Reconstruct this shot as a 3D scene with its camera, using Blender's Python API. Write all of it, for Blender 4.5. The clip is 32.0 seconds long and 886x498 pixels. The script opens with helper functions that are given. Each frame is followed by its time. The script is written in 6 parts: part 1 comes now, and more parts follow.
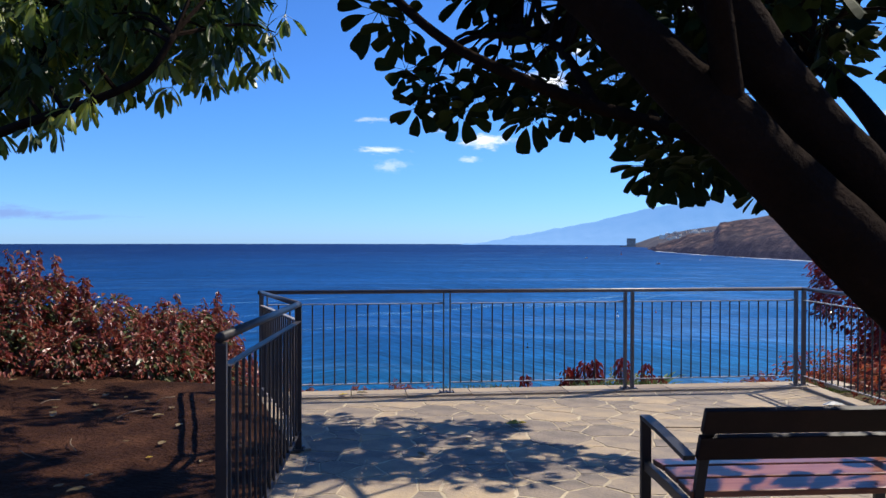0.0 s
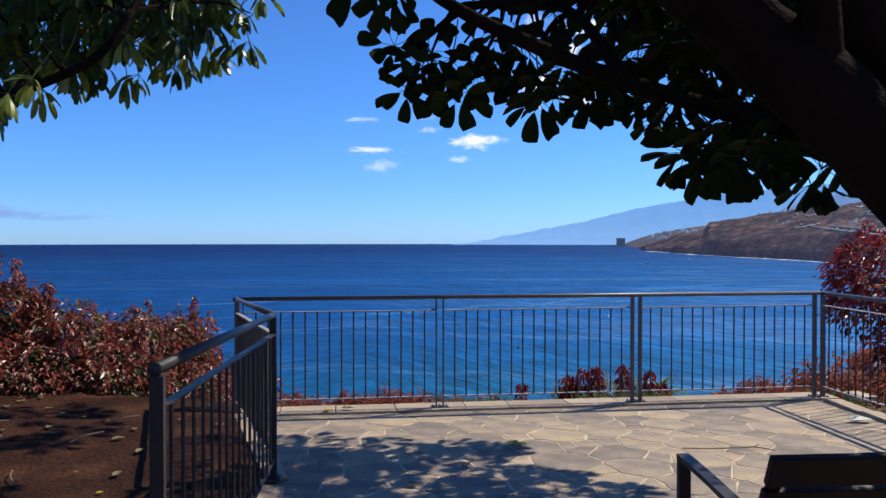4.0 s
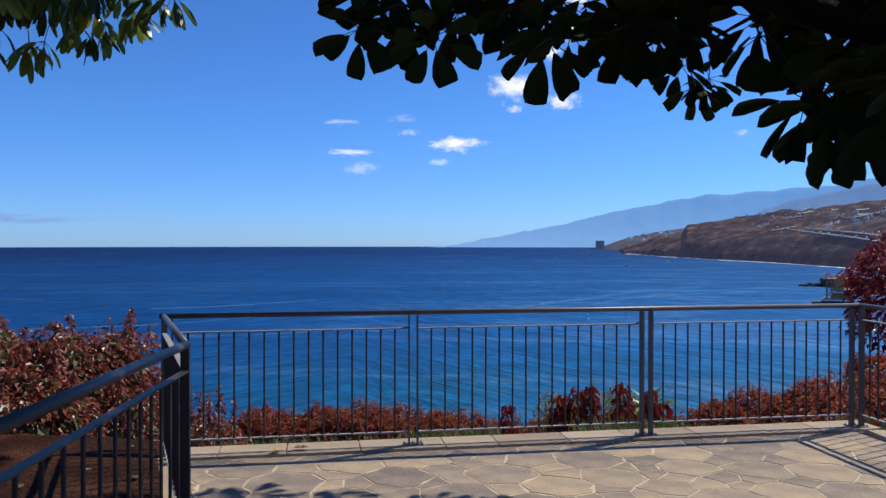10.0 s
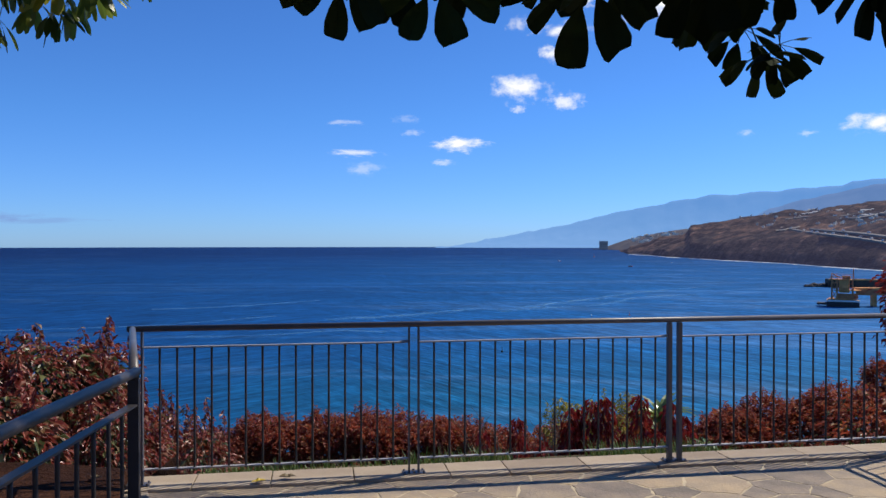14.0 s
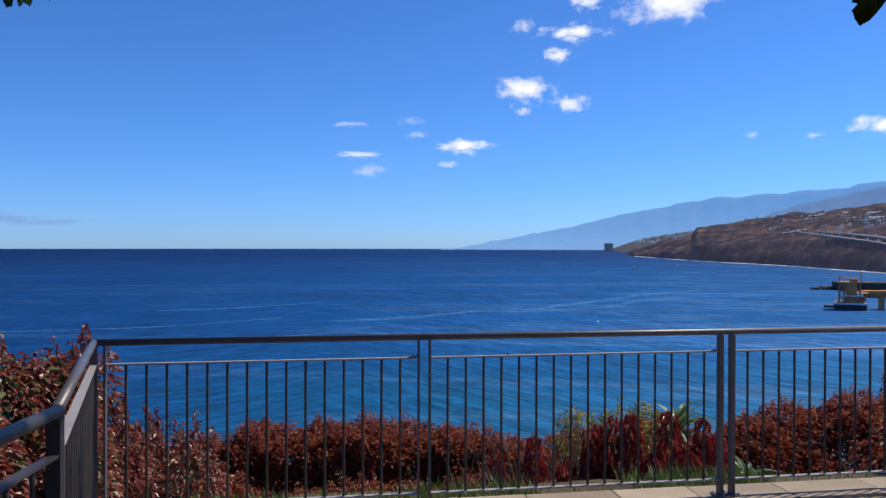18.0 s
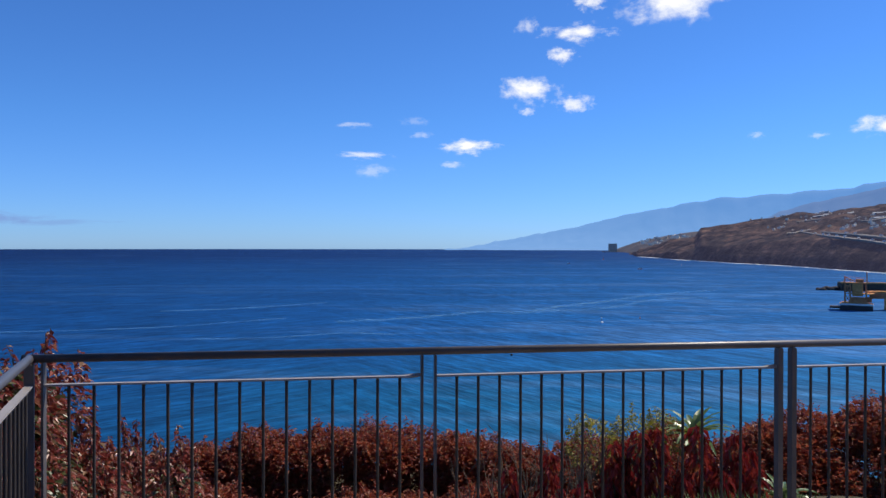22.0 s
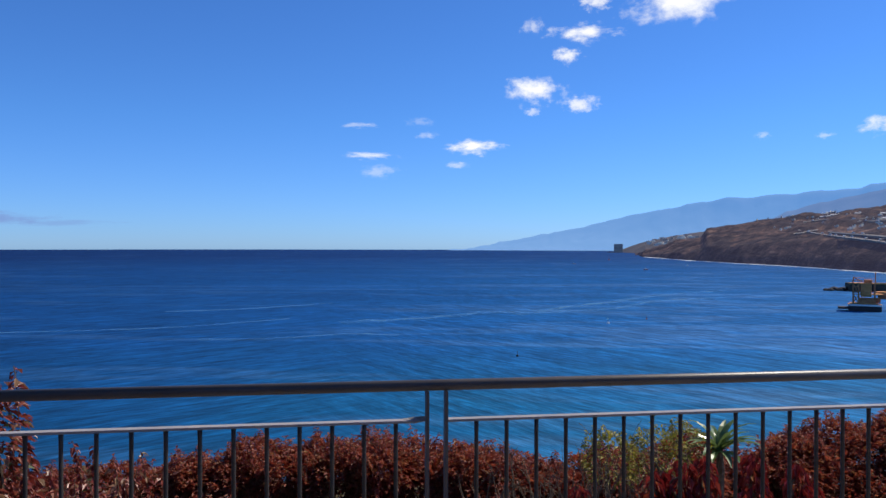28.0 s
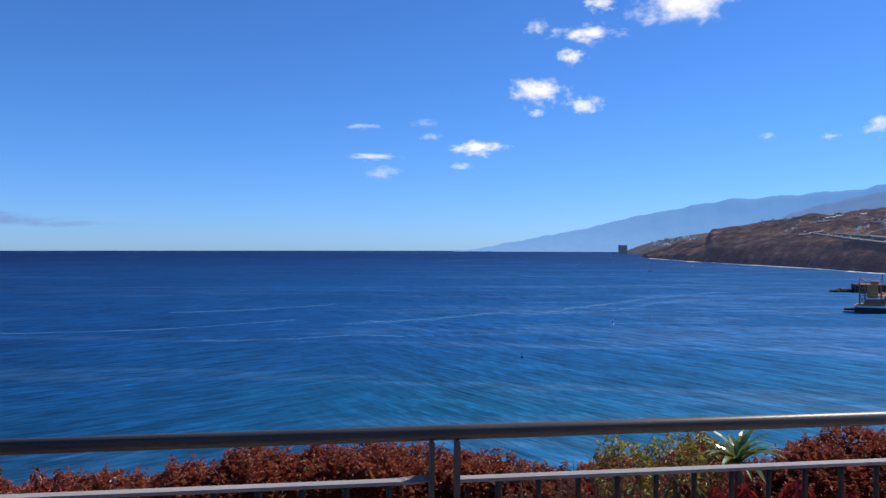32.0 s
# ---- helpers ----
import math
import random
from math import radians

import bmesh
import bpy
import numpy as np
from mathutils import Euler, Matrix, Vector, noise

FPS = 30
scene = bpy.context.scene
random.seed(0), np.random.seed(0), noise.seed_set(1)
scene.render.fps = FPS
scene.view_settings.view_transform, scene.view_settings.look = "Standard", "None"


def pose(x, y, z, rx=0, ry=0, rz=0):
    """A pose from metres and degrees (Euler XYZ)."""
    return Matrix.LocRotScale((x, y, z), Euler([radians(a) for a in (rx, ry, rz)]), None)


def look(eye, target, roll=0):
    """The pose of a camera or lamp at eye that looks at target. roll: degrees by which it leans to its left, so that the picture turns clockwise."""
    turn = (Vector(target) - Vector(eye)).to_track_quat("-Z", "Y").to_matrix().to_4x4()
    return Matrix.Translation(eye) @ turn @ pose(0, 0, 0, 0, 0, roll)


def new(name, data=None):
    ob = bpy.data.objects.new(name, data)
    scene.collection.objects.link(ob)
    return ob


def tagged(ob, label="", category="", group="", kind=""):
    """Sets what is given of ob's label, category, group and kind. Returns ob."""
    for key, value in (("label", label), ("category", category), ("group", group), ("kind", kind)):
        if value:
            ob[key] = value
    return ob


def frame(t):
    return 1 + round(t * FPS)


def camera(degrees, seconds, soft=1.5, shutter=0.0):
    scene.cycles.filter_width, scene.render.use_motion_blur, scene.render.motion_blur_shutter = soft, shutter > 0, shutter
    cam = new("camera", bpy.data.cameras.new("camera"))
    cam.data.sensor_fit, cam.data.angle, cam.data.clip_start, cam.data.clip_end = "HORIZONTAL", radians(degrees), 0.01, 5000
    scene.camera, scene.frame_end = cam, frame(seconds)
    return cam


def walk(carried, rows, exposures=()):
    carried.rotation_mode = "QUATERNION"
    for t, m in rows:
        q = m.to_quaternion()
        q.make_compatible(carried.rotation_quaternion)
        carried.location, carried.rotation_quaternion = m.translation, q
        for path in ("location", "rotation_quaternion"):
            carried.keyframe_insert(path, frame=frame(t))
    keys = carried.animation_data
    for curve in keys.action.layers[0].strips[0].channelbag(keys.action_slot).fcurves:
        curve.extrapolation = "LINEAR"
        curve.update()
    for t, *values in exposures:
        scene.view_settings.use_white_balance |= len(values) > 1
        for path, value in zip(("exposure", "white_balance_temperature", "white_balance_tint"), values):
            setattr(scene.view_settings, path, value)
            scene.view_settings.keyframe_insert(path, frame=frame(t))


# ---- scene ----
cam = camera(61.0, 32.0)
PATH = [
    (0, (0.16, -0.421, 1.66), (0.127, 1.579, 1.635), 0.1),
    (0.5, (0.171, -0.366, 1.659), (0.151, 1.634, 1.634), 0.1),
    (1, (0.155, -0.293, 1.655), (0.144, 1.707, 1.63), 0.1),
    (2, (0.145, -0.092, 1.684), (0.137, 1.908, 1.659), 0.0),
    (3, (0.136, 0.11, 1.674), (0.129, 2.11, 1.649), 0.0),
    (3.5, (0.133, 0.186, 1.673), (0.126, 2.186, 1.648), 0.0),
    (5.5, (0.105, 0.592, 1.674), (0.106, 2.592, 1.65), 0.0),
    (6, (0.117, 0.789, 1.673), (0.135, 2.789, 1.65), 0.1),
    (6.5, (0.134, 0.885, 1.674), (0.169, 2.885, 1.652), -0.0),
    (7, (0.136, 0.992, 1.672), (0.184, 2.991, 1.65), -0.0),
    (7.5, (0.145, 1.085, 1.684), (0.197, 3.084, 1.661), -0.0),
    (8, (0.149, 1.181, 1.69), (0.201, 3.18, 1.669), -0.0),
    (9, (0.158, 1.343, 1.689), (0.209, 3.342, 1.669), 0.0),
    (10, (0.173, 1.546, 1.682), (0.219, 3.546, 1.664), 0.0),
    (11, (0.177, 1.724, 1.686), (0.22, 3.724, 1.668), 0.0),
    (12, (0.177, 1.893, 1.687), (0.219, 3.893, 1.669), 0.0),
    (13, (0.193, 2.095, 1.688), (0.232, 4.095, 1.67), 0.0),
    (14, (0.183, 2.249, 1.703), (0.22, 4.249, 1.686), -0.0),
    (14.5, (0.185, 2.338, 1.707), (0.221, 4.338, 1.691), 0.0),
    (16.5, (0.162, 2.782, 1.693), (0.192, 4.781, 1.679), 0.1),
    (17, (0.15, 2.886, 1.684), (0.179, 4.886, 1.67), 0.1),
    (18, (0.129, 3.069, 1.685), (0.153, 5.068, 1.673), 0.1),
    (19, (0.123, 3.256, 1.684), (0.145, 5.256, 1.672), 0.1),
    (20, (0.132, 3.471, 1.679), (0.151, 5.471, 1.667), 0.1),
    (21, (0.12, 3.674, 1.671), (0.137, 5.674, 1.659), 0.1),
    (22, (0.115, 3.864, 1.662), (0.129, 5.864, 1.651), 0.1),
    (23, (0.092, 4.066, 1.657), (0.105, 6.066, 1.647), 0.1),
    (24, (0.076, 4.261, 1.648), (0.086, 6.261, 1.638), 0.1),
    (25, (0.07, 4.469, 1.639), (0.079, 6.469, 1.628), 0.2),
    (25.5, (0.074, 4.586, 1.635), (0.08, 6.586, 1.625), 0.1),
    (27.5, (0.096, 5.044, 1.613), (0.097, 7.044, 1.603), 0.1),
    (28, (0.09, 5.065, 1.622), (0.09, 7.065, 1.612), 0.1),
    (29, (0.073, 5.349, 1.602), (0.07, 7.349, 1.594), 0.1),
    (30, (0.058, 5.509, 1.609), (0.053, 7.509, 1.601), 0.1),
    (31, (0.057, 5.673, 1.604), (0.049, 7.673, 1.596), 0.1),
    (32, (0.073, 5.813, 1.615), (0.062, 7.813, 1.608), 0.1),
]
walk(cam, [(t, look(eye, aim, roll)) for t, eye, aim, roll in PATH],
     exposures=((0, 0.36), (3.5, 0.26), (6, 0.14), (9, 0.02), (32, 0.0)))

# ---- world, sun, exposure ----
SUN_EL, SUN_AZ = 50.5, 60.7          # degrees above the horizon; clockwise from +y
sun_way = Vector((math.sin(radians(SUN_AZ)) * math.cos(radians(SUN_EL)),
                  math.cos(radians(SUN_AZ)) * math.cos(radians(SUN_EL)), math.sin(radians(SUN_EL))))
world = bpy.data.worlds.new("sky_world")
scene.world = world
world.use_nodes = True
wn = world.node_tree.nodes
sky = wn.new("ShaderNodeTexSky")
sky.sky_type = 'NISHITA'
sky.sun_disc = False
sky.sun_elevation = radians(SUN_EL)
sky.sun_rotation = radians(SUN_AZ)
sky.altitude = 30
sky.air_density, sky.dust_density, sky.ozone_density = 0.8, 0.13, 3.0
wn["Background"].inputs["Strength"].default_value = 0.096
clear = wn.new("ShaderNodeMix")           # a clear, deep blue air
clear.data_type, clear.blend_type = 'RGBA', 'MULTIPLY'
clear.inputs["Factor"].default_value = 1.0
way = wn.new("ShaderNodeTexCoord")
height = wn.new("ShaderNodeSeparateXYZ")
world.node_tree.links.new(way.outputs["Generated"], height.inputs[0])
air = wn.new("ShaderNodeValToRGB")        # whitish sea haze low down
air.color_ramp.elements[0].position, air.color_ramp.elements[0].color = 0.0, (0.50, 0.82, 1.50, 1)
air.color_ramp.elements[1].position, air.color_ramp.elements[1].color = 0.16, (0.465, 0.90, 1.52, 1)
world.node_tree.links.new(height.outputs["Z"], air.inputs[0])
world.node_tree.links.new(air.outputs[0], clear.inputs["B"])
world.node_tree.links.new(sky.outputs[0], clear.inputs["A"])
world.node_tree.links.new(clear.outputs["Result"], wn["Background"].inputs["Color"])
sun = new("sun", bpy.data.lights.new("sun", 'SUN'))
sun.data.energy, sun.data.angle, sun.data.color = 4.9, radians(0.55), (1.0, 0.93, 0.80)
sun.matrix_world = look(sun_way * 50, (0, 0, 0))

SEA = -27.3


# ---- materials ----
def material(name, rough=0.6, metal=0.0, spec=0.5):
    m = bpy.data.materials.new(name)
    m.use_nodes = True
    b = m.node_tree.nodes["Principled BSDF"]
    b.inputs["Roughness"].default_value = rough
    b.inputs["Metallic"].default_value = metal
    b.inputs["Specular IOR Level"].default_value = spec
    return m, m.node_tree.nodes, m.node_tree.links, b


def ramp(nodes, stops):
    r = nodes.new("ShaderNodeValToRGB")
    e = r.color_ramp.elements
    while len(e) < len(stops):
        e.new(0.5)
    for k, (p, c) in enumerate(stops):
        e[k].position, e[k].color = p, (*c, 1)
    return r


def noise_node(nodes, links, scale, detail=4.0, coord="Object", stretch=None, rough=0.55):
    tc = nodes.new("ShaderNodeTexCoord")
    n = nodes.new("ShaderNodeTexNoise")
    n.inputs["Scale"].default_value = scale
    n.inputs["Detail"].default_value = detail
    n.inputs["Roughness"].default_value = rough
    if stretch:
        mp = nodes.new("ShaderNodeMapping")
        mp.inputs["Scale"].default_value = stretch
        links.new(tc.outputs[coord], mp.inputs[0])
        links.new(mp.outputs[0], n.inputs["Vector"])
    else:
        links.new(tc.outputs[coord], n.inputs["Vector"])
    return n


def mix_color(nodes, links, fac, a, b, mode='MIX'):
    x = nodes.new("ShaderNodeMix")
    x.data_type, x.blend_type = 'RGBA', mode
    for sock, v in ((x.inputs["Factor"], fac), (x.inputs["A"], a), (x.inputs["B"], b)):
        if isinstance(v, (int, float)):
            sock.default_value = v
        elif isinstance(v, tuple):
            sock.default_value = (*v, 1)
        else:
            links.new(v, sock)
    return x.outputs["Result"]


def bump(nodes, links, b, height, strength=0.3, distance=0.01):
    bp = nodes.new("ShaderNodeBump")
    bp.inputs["Strength"].default_value = strength
    bp.inputs["Distance"].default_value = distance
    links.new(height, bp.inputs["Height"])
    links.new(bp.outputs[0], b.inputs["Normal"])


def mottled(name, stops, scale=3.0, fine=40.0, rough=0.7, spec=0.4, bump_s=0.3, dist=0.01, pick="none", metal=0.0, amount=0.5):
    """Two scales of noise over a colour ramp; pick: 'object' or 'island' shifts the ramp piece by piece."""
    m, n, l, b = material(name, rough, metal, spec)
    big = noise_node(n, l, scale)
    small = noise_node(n, l, fine, 5)
    add = n.new("ShaderNodeMath")
    add.operation = 'MULTIPLY_ADD'
    l.new(small.outputs["Fac"], add.inputs[0])
    add.inputs[1].default_value = 0.35
    l.new(big.outputs["Fac"], add.inputs[2])
    value = add.outputs[0]
    if pick != "none":
        src = n.new("ShaderNodeObjectInfo").outputs["Random"] if pick == "object" else n.new("ShaderNodeNewGeometry").outputs["Random Per Island"]
        mx = n.new("ShaderNodeMath")
        mx.operation = 'MULTIPLY_ADD'
        l.new(src, mx.inputs[0])
        mx.inputs[1].default_value = amount
        l.new(value, mx.inputs[2])
        sub = n.new("ShaderNodeMath")
        sub.operation = 'SUBTRACT'
        l.new(mx.outputs[0], sub.inputs[0])
        sub.inputs[1].default_value = amount * 0.5
        value = sub.outputs[0]
    sh = n.new("ShaderNodeMath")
    sh.operation = 'SUBTRACT'
    l.new(value, sh.inputs[0])
    sh.inputs[1].default_value = 0.17
    r = ramp(n, stops)
    l.new(sh.outputs[0], r.inputs[0])
    l.new(r.outputs[0], b.inputs["Base Color"])
    bump(n, l, b, small.outputs["Fac"], bump_s, dist)
    return m


def leaf_material(name, stops, rough=0.4, through_light=0.35, pick="island", spec=0.5):
    m, n, l, b = material(name, rough, 0, spec)
    src = n.new("ShaderNodeNewGeometry").outputs["Random Per Island"] if pick == "island" else n.new("ShaderNodeObjectInfo").outputs["Random"]
    ns = noise_node(n, l, 9.0, 3)
    add = n.new("ShaderNodeMath")
    add.operation = 'MULTIPLY_ADD'
    l.new(ns.outputs["Fac"], add.inputs[0])
    add.inputs[1].default_value = 0.3
    l.new(src, add.inputs[2])
    sc = n.new("ShaderNodeMath")
    sc.operation = 'MULTIPLY'
    l.new(add.outputs[0], sc.inputs[0])
    sc.inputs[1].default_value = 0.8
    r = ramp(n, stops)
    l.new(sc.outputs[0], r.inputs[0])
    l.new(r.outputs[0], b.inputs["Base Color"])
    tr = n.new("ShaderNodeBsdfTranslucent")
    l.new(r.outputs[0], tr.inputs["Color"])
    mx = n.new("ShaderNodeMixShader")
    mx.inputs[0].default_value = through_light
    l.new(b.outputs[0], mx.inputs[1])
    l.new(tr.outputs[0], mx.inputs[2])
    l.new(mx.outputs[0], n["Material Output"].inputs["Surface"])
    return m


M_STONE = mottled("flagstone", [(0.2, (0.155, 0.127, 0.105)), (0.42, (0.24, 0.19, 0.147)), (0.6, (0.32, 0.248, 0.175)), (0.85, (0.43, 0.318, 0.198))],
                  3.2, 38, 0.78, 0.3, 0.7, 0.012, "object", amount=0.42)
M_MORTAR = mottled("mortar", [(0.2, (0.33, 0.27, 0.185)), (0.7, (0.57, 0.465, 0.315))], 1.3, 90, 0.9, 0.2, 0.5, 0.006)
M_COPING = mottled("coping_stone", [(0.2, (0.25, 0.19, 0.135)), (0.6, (0.37, 0.29, 0.205)), (0.9, (0.46, 0.375, 0.28))], 2.0, 60, 0.8, 0.3, 0.3, 0.005, "object", amount=0.4)
M_RAIL = mottled("weathered_painted_steel", [(0.2, (0.075, 0.068, 0.070)), (0.6, (0.11, 0.098, 0.098)), (0.95, (0.165, 0.14, 0.128))], 4, 70, 0.42, 0.4, 0.12, 0.002, metal=0.1)
# backlit balusters and the tree-shaded panel: their shade is in this darker colour
M_SHADEBAR = mottled("shaded_steel_bar", [(0.2, (0.026, 0.023, 0.024)), (0.7, (0.05, 0.042, 0.040)), (0.95, (0.10, 0.07, 0.055))], 5, 80, 0.5, 0.4, 0.15, 0.002, "object", amount=0.2)
# dust on the flat bars, and the sun on them put into a paler colour
M_LITDUSTY = mottled("sunlit_dusty_steel", [(0.2, (0.24, 0.215, 0.21)), (0.6, (0.32, 0.29, 0.28)), (0.95, (0.40, 0.35, 0.32))], 4, 70, 0.5, 0.4, 0.12, 0.002)
M_BENCHMETAL = mottled("bench_black_iron", [(0.2, (0.012, 0.012, 0.014)), (0.8, (0.03, 0.028, 0.03))], 6, 90, 0.45, 0.4, 0.2, 0.002)
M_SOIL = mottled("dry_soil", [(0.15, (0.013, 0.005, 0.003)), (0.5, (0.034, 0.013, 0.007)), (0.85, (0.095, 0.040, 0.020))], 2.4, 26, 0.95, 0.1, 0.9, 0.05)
M_SLOPE = mottled("slope_earth", [(0.2, (0.05, 0.035, 0.02)), (0.5, (0.09, 0.07, 0.035)), (0.85, (0.15, 0.11, 0.06))], 0.7, 9, 0.95, 0.1, 0.8, 0.08)
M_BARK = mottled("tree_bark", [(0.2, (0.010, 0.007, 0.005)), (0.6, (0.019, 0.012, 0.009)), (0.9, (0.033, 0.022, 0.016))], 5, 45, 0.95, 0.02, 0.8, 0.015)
M_TWIG = mottled("twig_bark", [(0.2, (0.10, 0.07, 0.05)), (0.8, (0.22, 0.16, 0.11))], 8, 60, 0.9, 0.2, 0.4, 0.004)
# shaded copy of the leaf: the crown's shade put into a near-black green
M_SHADELEAF = leaf_material("umbrella_tree_shaded_leaf", [(0.0, (0.008, 0.015, 0.006)), (0.6, (0.014, 0.026, 0.008)), (0.94, (0.028, 0.045, 0.010)), (1.0, (0.14, 0.12, 0.02))], 0.6, 0.04, "object", 0.06)
# sunlit copy of the same leaf: sun put into a brighter green
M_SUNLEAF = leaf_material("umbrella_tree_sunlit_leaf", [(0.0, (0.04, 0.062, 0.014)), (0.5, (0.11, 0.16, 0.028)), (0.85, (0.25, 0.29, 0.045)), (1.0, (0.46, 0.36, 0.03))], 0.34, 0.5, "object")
M_REDLEAF = leaf_material("copper_leaf", [(0.0, (0.07, 0.010, 0.009)), (0.35, (0.21, 0.034, 0.025)), (0.68, (0.31, 0.080, 0.052)), (0.88, (0.30, 0.17, 0.095)), (1.0, (0.20, 0.18, 0.075))], 0.38, 0.35)
M_CRIMSON = leaf_material("crimson_leaf", [(0.0, (0.09, 0.007, 0.008)), (0.5, (0.25, 0.018, 0.018)), (1.0, (0.38, 0.06, 0.04))], 0.36, 0.3)
M_BROWNLEAF = leaf_material("russet_leaf", [(0.0, (0.14, 0.020, 0.012)), (0.4, (0.27, 0.044, 0.023)), (0.75, (0.36, 0.098, 0.044)), (1.0, (0.25, 0.15, 0.055))], 0.55, 0.48)
M_GREENLEAF = leaf_material("shrub_green_leaf", [(0.0, (0.03, 0.045, 0.014)), (0.5, (0.07, 0.085, 0.03)), (1.0, (0.19, 0.19, 0.08))], 0.4, 0.25)
M_YELLOWLEAF = leaf_material("yellow_green_leaf", [(0.0, (0.14, 0.13, 0.02)), (0.6, (0.30, 0.26, 0.03)), (1.0, (0.45, 0.36, 0.05))], 0.5, 0.35)
M_SWORD = leaf_material("sword_leaf", [(0.0, (0.06, 0.11, 0.03)), (0.6, (0.14, 0.20, 0.06)), (1.0, (0.36, 0.38, 0.20))], 0.3, 0.3)
M_GRASS = leaf_material("grass_blade", [(0.0, (0.05, 0.09, 0.015)), (0.6, (0.10, 0.15, 0.03)), (1.0, (0.2, 0.2, 0.06))], 0.5, 0.3)
M_LITTER = leaf_material("fallen_leaf", [(0.0, (0.06, 0.035, 0.02)), (0.5, (0.15, 0.10, 0.05)), (0.85, (0.26, 0.21, 0.06)), (1.0, (0.42, 0.35, 0.2))], 0.6, 0.15)
M_YELLOWFALL = leaf_material("yellow_fallen_leaf", [(0.0, (0.50, 0.36, 0.03)), (1.0, (0.62, 0.45, 0.05))], 0.5, 0.2)
M_SHADEWALL = mottled("shade_wall_plaster", [(0.2, (0.16, 0.13, 0.10)), (0.7, (0.24, 0.20, 0.15))], 1.2, 30, 0.9, 0.2, 0.3, 0.004)
M_PAPER = mottled("pale_scrap", [(0.3, (0.6, 0.58, 0.52)), (0.8, (0.75, 0.72, 0.66))], 5, 50, 0.8, 0.3, 0.2, 0.002)


def wood_material():
    m, n, l, b = material("varnished_slats", 0.32, 0, 0.5)
    g = noise_node(n, l, 6.0, 6, stretch=(0.6, 9, 9))
    oi = n.new("ShaderNodeObjectInfo")
    add = n.new("ShaderNodeMath")
    add.operation = 'MULTIPLY_ADD'
    l.new(oi.outputs["Random"], add.inputs[0])
    add.inputs[1].default_value = 0.2
    l.new(g.outputs["Fac"], add.inputs[2])
    r = ramp(n, [(0.3, (0.10, 0.030, 0.018)), (0.6, (0.22, 0.075, 0.042)), (0.9, (0.33, 0.13, 0.075))])
    l.new(add.outputs[0], r.inputs[0])
    l.new(r.outputs[0], b.inputs["Base Color"])
    bump(n, l, b, g.outputs["Fac"], 0.15, 0.003)
    return m


M_WOOD = wood_material()


# wood of the bench back, its deep shade put into a near-black colour
M_SHADEWOOD = mottled("shaded_back_slat", [(0.2, (0.010, 0.006, 0.006)), (0.6, (0.02, 0.010, 0.009)), (0.9, (0.04, 0.02, 0.017))], 3, 60, 0.5, 0.2, 0.2, 0.002)


